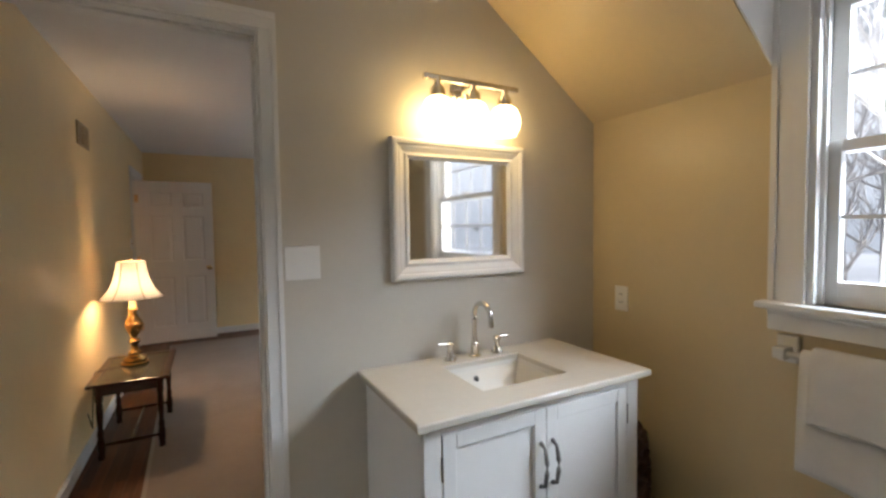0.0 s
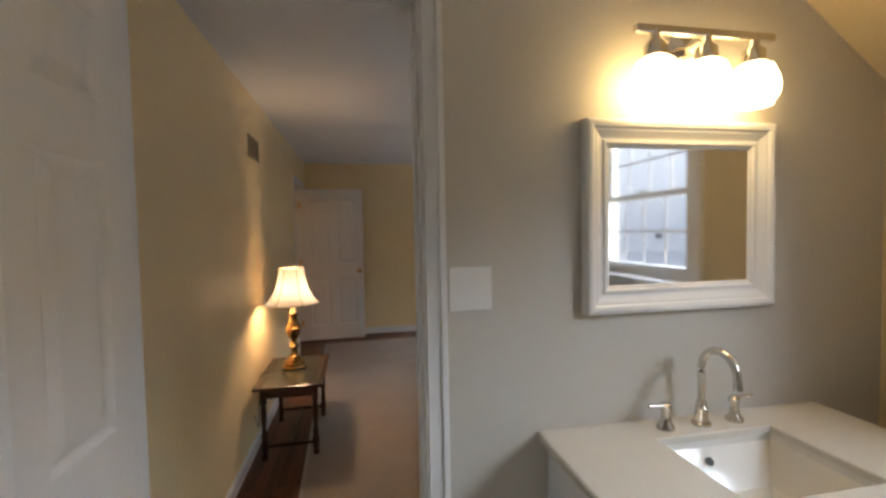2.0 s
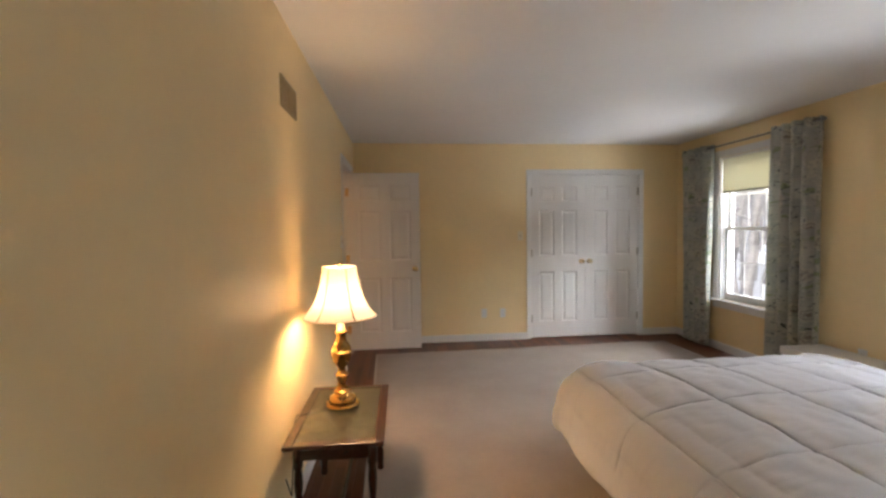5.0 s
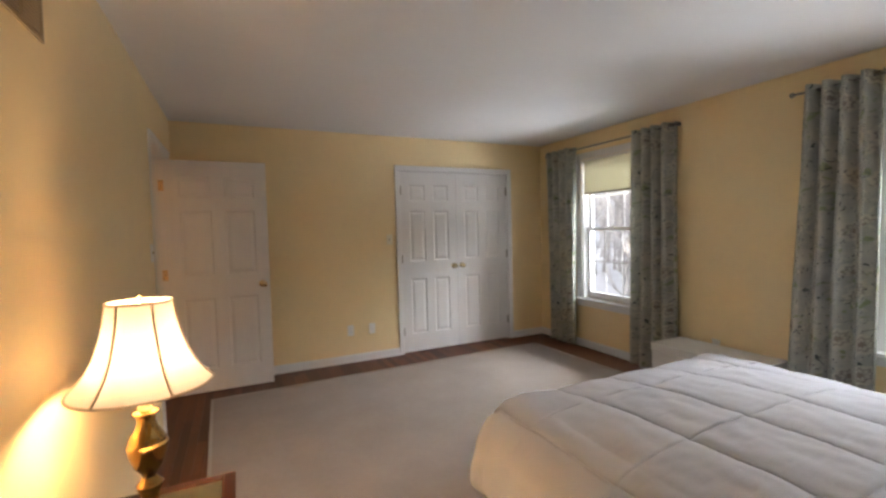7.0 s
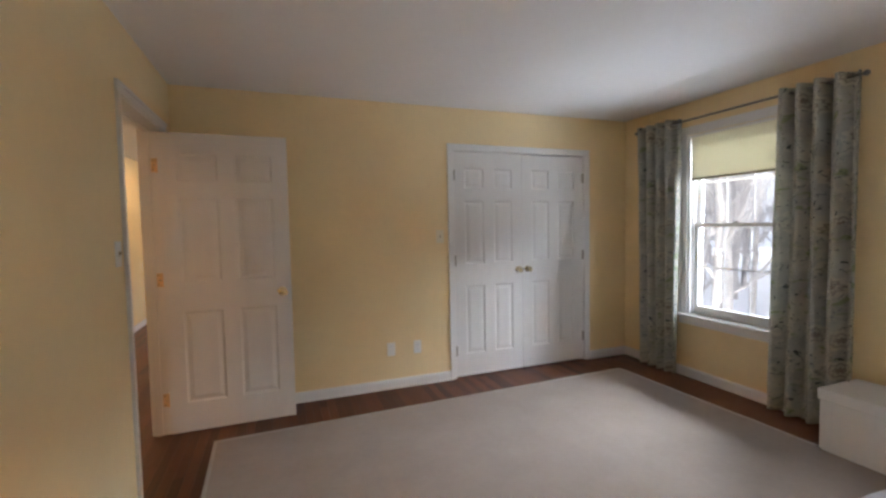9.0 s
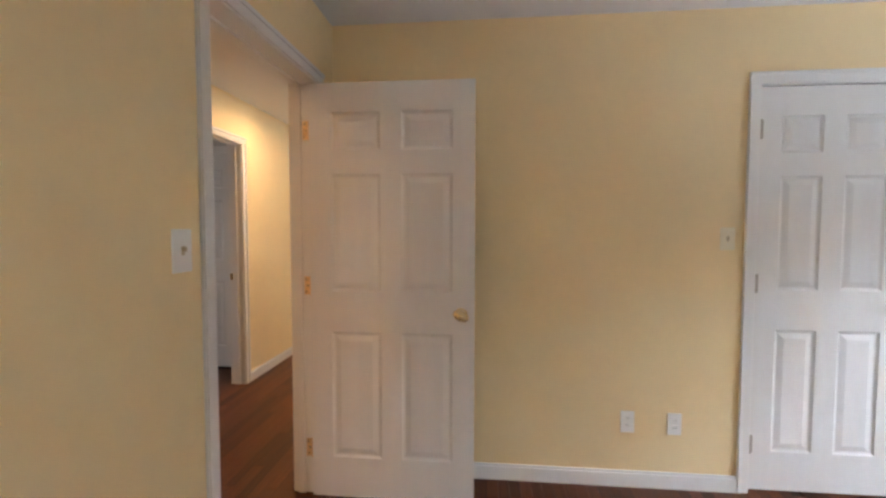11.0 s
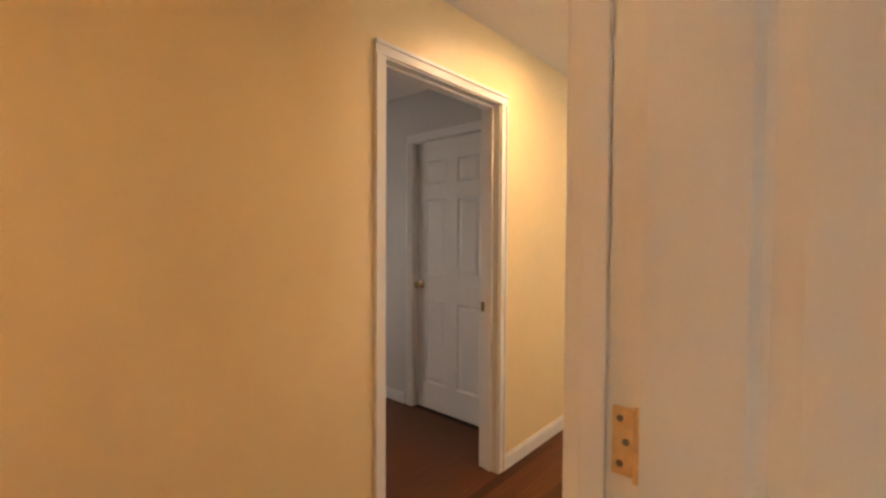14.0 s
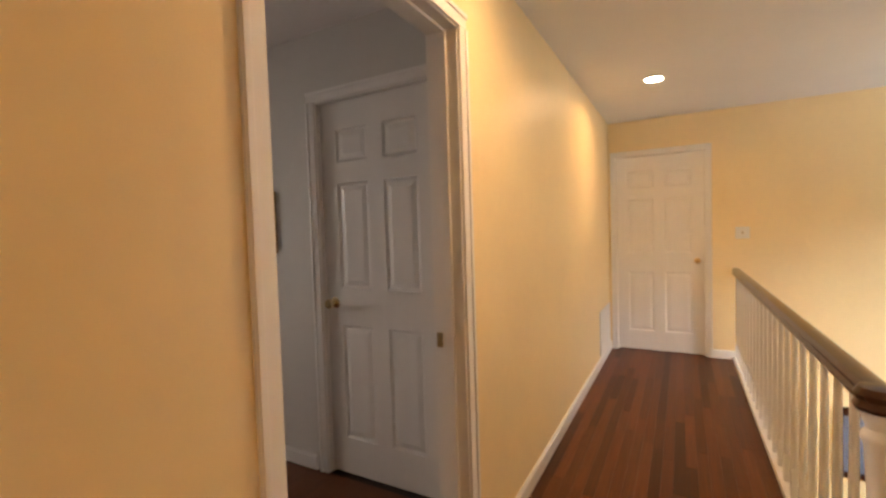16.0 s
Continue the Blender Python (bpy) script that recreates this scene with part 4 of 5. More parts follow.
bm = bmesh.new()
rings = [[bm.verts.new(p) for p in ((mx0 + i, -d, mz0 + i), (mx1 - i, -d, mz0 + i), (mx1 - i, -d, mz1 - i), (mx0 + i, -d, mz1 - i))] for i, d in PROF]
for a, b in zip(rings, rings[1:]):
    for k in range(4):
        bm.faces.new((a[k], a[(k + 1) % 4], b[(k + 1) % 4], b[k]))
part("frame", bm, M_TRIM, mir)
glass = part("mirror_glass", boxes((mx0 + 0.072, -0.0105, mz0 + 0.072, mx1 - 0.072, -0.004, mz1 - 0.072)), M_MIRROR, mir, "clear mirror glass")

# vanity light: bar with three lit globes
vl = thing("vanity_light", "chrome bar wall light with three lit opal globes", "wall light")
part("bar", boxes((1.44, -0.098, 1.958, 1.868, -0.078, 1.980), bev=0.004), M_CHROME, vl)
bm = bmesh.new()
lathe(bm, [(0, 0), (0.058, 0), (0.058, 0.008), (0.045, 0.02), (0.02, 0.03), (0.014, 0.085), (0, 0.085)], 24, pose(1.655, 0, 1.955, 90, 0, 0))
part("wall_plate", bm, M_CHROME, vl, smooth=True)
for gx in (1.500, 1.655, 1.805):
    bm = bmesh.new()
    lathe(bm, [(0, 0.085), (0.012, 0.085), (0.014, 0.06), (0.028, 0.045), (0.030, 0.012), (0, 0.012)], 18, pose(gx, -0.088, 1.885))
    part("socket", bm, M_CHROME, vl, smooth=True)
    bm = bmesh.new()
    lathe(bm, [(0.028, 0.014), (0.048, 0.0), (0.060, -0.03), (0.064, -0.052), (0.059, -0.080), (0.047, -0.098), (0.047, -0.104), (0.0, -0.101)], 24, pose(gx, -0.088, 1.885))
    part("globe", bm, M_GLOBE, vl, "lit white opal glass globe", smooth=True)


def wall_plate(name, m, w, h, label, category, kind, material=M_PLASTIC):
    """Plate on a wall: own x along the wall, -y into the room."""
    p = thing(name, label, category, m)
    part("plate", boxes((-w / 2, -0.006, -h / 2, w / 2, 0, h / 2), bev=0.0025), material, p)
    if kind == "outlet":
        for z in (-0.019, 0.019):
            o = part("socket", boxes((-0.017, -0.0085, z - 0.014, 0.017, -0.006, z + 0.014), bev=0.001), M_PLASTIC, p)
            for dx in (-0.006, 0.006):
                part("slot", boxes((dx - 0.001, -0.0092, z - 0.003, dx + 0.001, -0.0086, z + 0.006)), M_DARK, o)
    elif kind == "switch":
        part("toggle", boxes((-0.0045, -0.016, -0.002, 0.0045, -0.006, 0.011), (-0.006, -0.0075, -0.012, 0.006, -0.006, 0.012), bev=0.001), M_TOGGLE, p, "small tan toggle")
        for z in (-0.03, 0.03):
            bm = bmesh.new()
            lathe(bm, [(0, 0.008), (0.003, 0.008), (0.003, 0.005)], 8, pose(0, 0, z, 90, 0, 0))
            part("screw", bm, M_PLASTIC, p)
    return p


wall_plate("switch_plate", pose(1.010, 0, 1.297), 0.118, 0.118, "blank white double cover plate on the bathroom wall", "wall plate", "blank")
wall_plate("outlet", pose(BX, -0.172, 1.075, 0, 0, -90), 0.070, 0.114, "white duplex outlet on the bathroom wall", "outlet", "outlet")
wall_plate("outlet", pose(1.565, YF, 0.345), 0.070, 0.114, "white outlet low on the yellow wall", "outlet", "outlet")
wall_plate("outlet", pose(1.80, YF, 0.342), 0.070, 0.114, "white outlet low on the yellow wall", "outlet", "outlet")
wall_plate("light_switch", pose(2.03, YF, 1.30), 0.070, 0.114, "ivory switch plate beside the closet doors", "light switch", "switch", M_IVORY)
wall_plate("light_switch", pose(0, 4.00, 1.29, 0, 0, 90), 0.075, 0.118, "white switch plate with brass toggle by the doorway", "light switch", "switch")
wall_plate("light_switch", pose(-0.035, HE, 1.235), 0.115, 0.114, "white switch plate on the stairwell wall", "light switch", "switch")
wall_plate("outlet", pose(XR, 2.91, 0.362, 0, 0, -90), 0.070, 0.114, "white outlet half hidden behind the low chest", "outlet", "outlet")

# towel bar and towel
tb = thing("towel_bar", "white ceramic towel bar under the window", "towel bar")
for ty in (-0.835, -1.50):
    part("bracket", boxes((BX - 0.016, ty - 0.03, 0.955, BX, ty + 0.03, 1.045), (BX - 0.075, ty - 0.018, 0.975, BX - 0.016, ty + 0.018, 1.012), bev=0.006), M_CERAMIC, tb)
bm = bmesh.new()
tube(bm, [(BX - 0.055, -0.835, 0.993), (BX - 0.055, -1.50, 0.993)], 0.010, 14)
part("bar", bm, M_CERAMIC, tb, smooth=True)


def towel(name, y0, y1, zf, zb, off, label):
    """A folded towel over the bar: own sheet with small folds."""
    bm = bmesh.new()
    prof = [(-off, zb)]
    for k in range(13):
        z = zb + (0.985 - zb) * (k + 1) / 13
        prof.append((-off, z))
    for k in range(1, 7):
        a = math.pi * k / 7
        prof.append((-off * math.cos(a), 0.992 + off * math.sin(a)))
    for k in range(15):
        z = 0.985 - (0.985 - zf) * k / 14
        prof.append((off, z))
    n = 18
    rows = []
    for j in range(n + 1):
        f = j / n
        y = y0 + (y1 - y0) * f
        row = []
        for i, (o, z) in enumerate(prof):
            low = max(0, 0.985 - z)
            row.append(bm.verts.new((BX - 0.055 - o - (0.012 * math.sin(f * 9 + i * 0.08) * low * 2 if o > 0 else 0), y + 0.03 * low * (0.5 - f) * 1.2, z - 0.05 * f * (low > 0.2))))
        rows.append(row)
    for a, b in zip(rows, rows[1:]):
        for i in range(len(prof) - 1):
            bm.faces.new((a[i], a[i + 1], b[i + 1], b[i]))
    ob = solid(name, bm, M_TOWEL, label, "towel", smooth=True)
    s = ob.modifiers.new("thick", "SOLIDIFY")
    s.thickness, s.offset = 0.009, 1
    return ob


towel("bath_towel", -0.895, -1.36, 0.64, 0.70, 0.016, "white terry bath towel hung over the bar")
towel("hand_towel", -0.925, -1.30, 0.80, 0.84, 0.030, "smaller white hand towel laid over the bath towel")

bask = thing("waste_basket", "dark brown wicker waste basket beside the vanity", "basket", pose(2.262, -0.27, 0))
bm = bmesh.new()
for k in range(14):
    z = 0.01 + k * 0.04
    r = 0.085 + 0.035 * math.sin(k / 13 * 2.6)
    tube(bm, [(r * math.cos(a), r * math.sin(a), z + 0.012 * math.sin(8 * a + k * math.pi)) for a in [2 * math.pi * j / 32 for j in range(33)]], 0.013, 6)
part("weave", bm, M_WICKER, bask, smooth=True)
bm = bmesh.new()
lathe(bm, [(0.0, 0.0), (0.083, 0.0), (0.112, 0.25), (0.112, 0.35), (0.092, 0.53), (0.086, 0.53), (0.1, 0.3), (0, 0.02)], 24)
part("liner", bm, M_WICKER, bask, smooth=True)

# ---- bedroom things ----
rug = new("rug", mesh_of("rug", boxes((0, 0, 0, 3.43, 4.15, 0.012)), M_RUG))
rug.matrix_basis = pose(0.385, 0.58, 0.0, 0, 0, 1.75)
tagged(rug, "large cream bound carpet on the oak floor", "rug")
part("binding", boxes((-0.004, -0.004, 0, 0.018, 4.154, 0.014), (3.412, -0.004, 0, 3.434, 4.154, 0.014), (0.018, -0.004, 0, 3.412, 0.018, 0.014), (0.018, 4.132, 0, 3.412, 4.154, 0.014)), M_RUGE, rug)

bed = thing("bed", "bed base with mattress under a comforter", "bed")
part("base", boxes((1.60, 0.22, 0.10, 2.94, 2.06, 0.34), bev=0.03), M_SKIRT, bed)
part("mattress", boxes((1.56, 0.20, 0.34, 2.98, 2.10, 0.53), bev=0.06), M_TOWEL, bed)
for lx in (1.66, 2.85):
    for ly in (0.3, 2.0):
        part("leg", boxes((lx, ly, 0, lx + 0.05, ly + 0.05, 0.10)), M_MAHOG, bed)


def comforter():
    cx, cy, A, B = 2.30, 1.20, 0.68, 0.97
    drop = 0.42
    nx, ny = 220, 240
    sp = 0.33
    bm = bmesh.new()
    grid = []
    for j in range(ny + 1):
        row = []
        b = -B - 0.02 + (2 * B + 0.02 + drop) * j / ny
        for i in range(nx + 1):
            a = -A - drop + (2 * A + 2 * drop) * i / nx
            pa, pb = max(-A, min(A, a)), max(-B, min(B, b))
            ox, oy = a - pa, b - pb
            d = math.hypot(ox, oy)
            dx, dy = (ox / d, oy / d) if d > 1e-6 else (0, 0)
            ang = math.atan2(dy, dx)
            dm = min(d, drop * (1 + 0.05 * math.sin(ang * 9 + a * 7 + b * 5)))
            r = 0.16
            if dm < r * 1.45:
                t = dm / r
                out, z = r * math.sin(t), -r * (1 - math.cos(t))
                nrm = Vector((dx * math.sin(t), dy * math.sin(t), math.cos(t)))
            else:
                e = dm - r * 1.45
                out, z = r * math.sin(1.45) + 0.05 * math.sin(e * 9) - 0.10 * e, -r * (1 - math.cos(1.45)) - e * 0.95
                nrm = Vector((dx, dy, 0.1))
            u = abs(math.sin(math.pi * (a + 0.10) / sp))
            v = abs(math.sin(math.pi * (b + 0.06) / (sp * 1.3)))
            puff = (0.015 * (1 - math.exp(-u * 10)) + 0.006 * u) * (0.48 + 0.52 * (1 - math.exp(-v * 10))) * (1 - 0.45 * min(1, max(0, d - 0.1) / 0.2))
            wr = 0.007 * noise.noise(Vector((a * 6, b * 6, 0))) + 0.005 * noise.noise(Vector((a * 17, b * 9, 3))) + 0.0022 * noise.noise(Vector((a * 14, b * 55, 5)))
            side = 0.012 * math.sin(10 * (a * dy - b * dx) + 1.3) * min(1, d / 0.3)
            crown = 0.05 * (1 - (pa / A) ** 4) * (1 - (pb / B) ** 4)
            row.append(bm.verts.new(Vector((cx + pa + dx * out, cy + pb + dy * out, 0.585 + z + crown)) + nrm * (puff + wr + side)))
        grid.append(row)
    for r0, r1 in zip(grid, grid[1:]):
        for k in range(nx):
            bm.faces.new((r0[k], r0[k + 1], r1[k + 1], r1[k]))
    grid = [[v.co.copy() for v in r] for r in grid]
    ob = solid("comforter", bm, M_QUILT, "puffy white box-stitched comforter spread over the bed", "comforter", smooth=True)
    s = ob.modifiers.new("thick", "SOLIDIFY")
    s.thickness, s.offset = 0.03, -1
    for name, line in (("hem", grid[-1]), ("hem", [r[0] for r in grid]), ("hem", [r[-1] for r in grid])):
        hb = bmesh.new()
        tube(hb, line[::2], [0.011] * len(line[::2]), 6)
        part(name, hb, M_QUILT, ob, "rolled stitched hem", smooth=True)
    return ob


comforter()

# low white chest by the east wall
ch = thing("blanket_chest", "low white painted blanket chest with a closed lid", "chest")
kx0, kx1, ky0, ky1 = 3.68, 4.07, 2.36, 3.21
part("body", boxes((kx0 + 0.01, ky0 + 0.01, 0.02, kx1, ky1 - 0.01, 0.315), bev=0.004), M_CABINET, ch)
part("lid", boxes((kx0, ky0, 0.319, kx1, ky1, 0.385), bev=0.006), M_CABINET, ch)
part("plinth", boxes((kx0 + 0.02, ky0 + 0.02, 0, kx1, ky1 - 0.02, 0.02)), M_CABINET, ch)

# end table
tab = thing("end_table", "dark mahogany end table with an olive leather inset top", "table")
tx0, tx1, ty0, ty1, tz = 0.035, 0.465, 1.74, 2.45, 0.487
bm = boxes((tx0, ty0, tz - 0.022, tx0 + 0.045, ty1, tz), (tx1 - 0.045, ty0, tz - 0.022, tx1, ty1, tz), (tx0 + 0.045, ty0, tz - 0.022, tx1 - 0.045, ty0 + 0.045, tz), (tx0 + 0.045, ty1 - 0.045, tz - 0.022, tx1 - 0.045, ty1, tz), bev=0.006)
part("tabletop", bm, M_MAHOG, tab)
part("inset", boxes((tx0 + 0.045, ty0 + 0.045, tz - 0.02, tx1 - 0.045, ty1 - 0.045, tz - 0.003)), M_LEATHER, tab, "worn olive leather inset")
part("apron", boxes((tx0 + 0.04, ty0 + 0.04, tz - 0.085, tx1 - 0.04, ty0 + 0.058, tz - 0.022), (tx0 + 0.04, ty1 - 0.058, tz - 0.085, tx1 - 0.04, ty1 - 0.04, tz - 0.022), (tx0 + 0.04, ty0 + 0.058, tz - 0.085, tx0 + 0.058, ty1 - 0.058, tz - 0.022), (tx1 - 0.058, ty0 + 0.058, tz - 0.085, tx1 - 0.04, ty1 - 0.058, tz - 0.022), bev=0.003), M_MAHOG, tab)
LEG = [(0.0, 0), (0.016, 0), (0.02, 0.02), (0.017, 0.045), (0.021, 0.06), (0.021, 0.12), (0.015, 0.135), (0.019, 0.16), (0.013, 0.20), (0.020, 0.30), (0.016, 0.36), (0.022, 0.375), (0.022, tz - 0.03), (0, tz - 0.03)]
for lx in (tx0 + 0.055, tx1 - 0.055):
    for ly in (ty0 + 0.055, ty1 - 0.055):
        bm = bmesh.new()
        lathe(bm, LEG, 16, pose(lx, ly, 0))
        part("leg", bm, M_MAHOG, tab, smooth=True)
for y in (ty0 + 0.055, ty1 - 0.055):
    bm = bmesh.new()
    tube(bm, [(tx0 + 0.06, y, 0.09), ((tx0 + tx1) / 2, y, 0.09), (tx1 - 0.06, y, 0.09)], [0.009, 0.013, 0.009], 10)
    part("stretcher", bm, M_MAHOG, tab, smooth=True)
bm = bmesh.new()
tube(bm, [(0.25, ty0 + 0.055, 0.09), (0.25, (ty0 + ty1) / 2, 0.09), (0.25, ty1 - 0.055, 0.09)], [0.009, 0.013, 0.009], 10)
part("stretcher", bm, M_MAHOG, tab, smooth=True)

# table lamp
lm = thing("table_lamp", "lit brass table lamp with a cream bell shade", "lamp", pose(0.235, 2.17, tz))
bm = bmesh.new()
lathe(bm, [(0, 0), (0.082, 0), (0.086, 0.008), (0.082, 0.018), (0.070, 0.022), (0.072, 0.032), (0.066, 0.046), (0.045, 0.055), (0.040, 0.068), (0.044, 0.078), (0.030, 0.088), (0.022, 0.105), (0.024, 0.135), (0.033, 0.150),
           (0.036, 0.162), (0.026, 0.172), (0.018, 0.185), (0.022, 0.198), (0.040, 0.222), (0.052, 0.258), (0.055, 0.285), (0.049, 0.292), (0.050, 0.300), (0.044, 0.312), (0.030, 0.335), (0.024, 0.355), (0.026, 0.372), (0.036, 0.380), (0.036, 0.386), (0.020, 0.392), (0, 0.392)], 32)
part("base", bm, M_BRONZE, lm, "turned antique brass body", smooth=True)
bm = bmesh.new()
lathe(bm, [(0, 0.392), (0.020, 0.392), (0.020, 0.47), (0.012, 0.476), (0, 0.476)], 18)
part("candle_sleeve", bm, mat("sleeve_cream", (0.72, 0.55, 0.30), 0.4), lm, smooth=True)
bm = bmesh.new()
ns = 48
SH = [(0.186, 0.465), (0.166, 0.485), (0.140, 0.520), (0.120, 0.560), (0.104, 0.610), (0.092, 0.660), (0.084, 0.718)]
rings = [[bm.verts.new((r * (1 - 0.012 * abs(math.sin(3 * (2 * math.pi * k / ns)))) * math.cos(2 * math.pi * k / ns), r * (1 - 0.012 * abs(math.sin(3 * (2 * math.pi * k / ns)))) * math.sin(2 * math.pi * k / ns), z)) for k in range(ns)] for r, z in SH]
for a, b in zip(rings, rings[1:]):
    for k in range(ns):
        bm.faces.new((a[k], a[(k + 1) % ns], b[(k + 1) % ns], b[k]))
shade = part("shade", bm, M_SHADE, lm, "cream cloth bell shade, lit from inside", smooth=True)
for k in range(6):
    a = math.pi * k / 3
    bm = bmesh.new()
    tube(bm, [((r + 0.001) * math.cos(a), (r + 0.001) * math.sin(a), z) for r, z in SH], 0.0038, 6)
    part("seam", bm, M_SHADETRIM, shade)
for r, z in (SH[0], SH[-1]):
    bm = bmesh.new()
    tube(bm, [(r * math.cos(2 * math.pi * k / 40), r * math.sin(2 * math.pi * k / 40), z) for k in range(41)], 0.0035, 6)
    part("rim", bm, M_SHADETRIM, shade)
bm = bmesh.new()
for a in (0, math.pi):
    tube(bm, [(0.012 * math.cos(a), 0, 0.48), (0.05 * math.cos(a), 0, 0.55), (0.05 * math.cos(a), 0, 0.66), (0.0, 0, 0.712)], 0.002, 6)
tube(bm, [(-0.083, 0, 0.712), (0.083, 0, 0.712)], 0.002, 6)
lathe(bm, [(0, 0.712), (0.006, 0.712), (0.009, 0.722), (0.004, 0.728), (0.007, 0.735), (0, 0.742)], 12)
part("harp", bm, M_BRASS, lm, smooth=True)
bm = bmesh.new()
tube(bm, [(0.16, 2.13, tz + 0.003), (0.10, 2.10, tz + 0.003), (0.03, 2.05, tz + 0.004), (0.022, 2.03, tz - 0.03), (0.02, 2.0, 0.30), (0.025, 1.93, 0.16), (0.02, 1.86, 0.28)], 0.003, 6)
solid("lamp_cord", bm, M_CORD, "thin brown lamp cord hanging behind the table", "cord", smooth=True)

# return air grille
vt = thing("wall_vent", "bronze two-section air grille high on the yellow wall", "vent")
vy0, vy1, vz0, vz1 = 2.03, 2.33, 1.985, 2.135
part("frame", boxes((0, vy0, vz0, 0.008, vy0 + 0.018, vz1), (0, vy1 - 0.018, vz0, 0.008, vy1, vz1), (0, vy0 + 0.018, vz0, 0.008, vy1 - 0.018, vz0 + 0.018), (0, vy0 + 0.018, vz1 - 0.018, 0.008, vy1 - 0.018, vz1), (0, 2.172, vz0 + 0.018, 0.009, 2.188, vz1 - 0.018), bev=0.002), M_VENT, vt)
# dark sheet painted for the shade behind the slats
part("shade_backing", boxes((0.0005, vy0 + 0.018, vz0 + 0.018, 0.002, vy1 - 0.018, vz1 - 0.018)), mat("vent_shadow", (0.09, 0.07, 0.045), 0.8), vt)
for k in range(9):
    z = vz0 + 0.024 + k * 0.0125
    bm = bmesh.new()
    for ya, yb in ((vy0 + 0.018, 2.172), (2.188, vy1 - 0.018)):
        add_box(bm, 0.002, ya, z, 0.006, yb, z + 0.007)
    part("slat", bm, M_VENT, vt)


# curtains
def curtain(y0, y1, yb0, yb1, xc, ztop, zbot, label, folds, seed):
    """A grommet panel: deep pleats, narrower or wider at the hem."""
    rnd = random.Random(seed)
    bm = bmesh.new()
    uvl = bm.loops.layers.uv.new("cloth")
    nu, nv = folds * 14, 40
    ph = [rnd.uniform(-0.5, 0.5) for _ in range(folds + 2)]
    grid = []
    for j in range(nv + 1):
        f = j / nv
        z = ztop + (zbot - ztop) * f
        row = []
        for i in range(nu + 1):
            s = i / nu
            k = s * folds
            amp = 0.060 * (1 - 0.2 * f) + 0.006 * math.sin(k * 2.1 + f * 4 + seed)
            wob = ph[int(k)] * (1 - (k - int(k))) + ph[int(k) + 1] * (k - int(k))
            a = 2 * math.pi * k + wob * f * 1.6
            y = (y0 + (y1 - y0) * s) * (1 - f) + (yb0 + (yb1 - yb0) * s) * f + 0.010 * math.sin(2 * a) * (0.4 + f * 0.6)
            x = xc + amp * math.tanh(2.8 * math.sin(a)) + 0.008 * noise.noise(Vector((s * 5, f * 6, seed)))
            row.append((bm.verts.new((x, y, z)), (s * folds * 0.25, (ztop - z))))
        grid.append(row)
    for r0, r1 in zip(grid, grid[1:]):
        for k in range(nu):
            q = (r0[k], r0[k + 1], r1[k + 1], r1[k])
            fc = bm.faces.new([p[0] for p in q])
            for lp, p in zip(fc.loops, q):
                lp[uvl].uv = p[1]
    ob = solid("curtain", bm, M_FLORAL, label, "curtain", smooth=True)
    s = ob.modifiers.new("thick", "SOLIDIFY")
    s.thickness = 0.003
    ob["group"] = "floral curtains"
    return ob


CL = "grey-green floral grommet curtain hanging to the floor"
for n, (a, b) in enumerate(WINS):
    c = (a + b) / 2
    curtain(c + 0.42, c + 0.84 - 0.04 * n, c + 0.43, c + 0.81 + 0.09 * n, 3.995, 2.285, 0.03, CL, 4, 1 + n * 7)
    curtain(c - 0.85, c - 0.42, c - 0.86, c - 0.38, 3.995, 2.285, 0.03, CL, 4, 4 + n * 7)
    rod = thing("curtain_rod", "thin dark metal curtain rod above the window", "curtain rod")
    bm = bmesh.new()
    tube(bm, [(3.995, c - 0.88, 2.25), (3.995, c + 0.88, 2.25)], 0.008, 10)
    part("pole", bm, M_PEWTER, rod, smooth=True)
    for y in (c - 0.89, c + 0.89):
        bm = bmesh.new()
        bmesh.ops.create_uvsphere(bm, u_segments=14, v_segments=10, radius=0.017, matrix=Matrix.Translation((3.995, y, 2.25)))
        part("finial", bm, M_PEWTER, rod, smooth=True)
    for y in (c - 0.62, c + 0.62):
        part("bracket", boxes((3.995, y - 0.006, 2.236, XR, y + 0.006, 2.244), (XR - 0.006, y - 0.012, 2.215, XR, y + 0.012, 2.265)), M_PEWTER, rod)
    bl = thing("roller_blind", "cream roller blind pulled a third down", "blind")
    bm = bmesh.new()
    tube(bm, [(XR + 0.02, a + 0.025, 2.105), (XR + 0.02, b - 0.025, 2.105)], 0.016, 14)
    part("roller", bm, M_ROLLER, bl, smooth=True)
    part("cloth", boxes((XR + 0.003, a + 0.03, 1.765, XR + 0.0045, b - 0.03, 2.105)), M_ROLLER, bl)
    part("hem_bar", boxes((XR, a + 0.03, 1.745, XR + 0.008, b - 0.03, 1.765), bev=0.002), M_HEM, bl, "brownish hem bar")

# ---- hall things ----
bal = thing("balustrade", "white balusters and newel under a dark wooden handrail", "railing")
rx = -0.087
NY = 6.55
part("bottom_rail", boxes((rx - 0.035, NY, 0.0, rx + 0.035, HE - 0.002, 0.03), bev=0.003), M_TRIM, bal)
part("fascia", boxes((-0.0595, 5.93, -0.27, -0.045, HE - 0.002, 0.012)), M_TRIM, bal)
bm = bmesh.new()
prof = [(-0.030, 0.832), (0.030, 0.832), (0.034, 0.845), (0.028, 0.858), (0.033, 0.873), (0.026, 0.890), (0.010, 0.897), (-0.010, 0.897), (-0.026, 0.890), (-0.033, 0.873), (-0.028, 0.858), (-0.034, 0.845)]
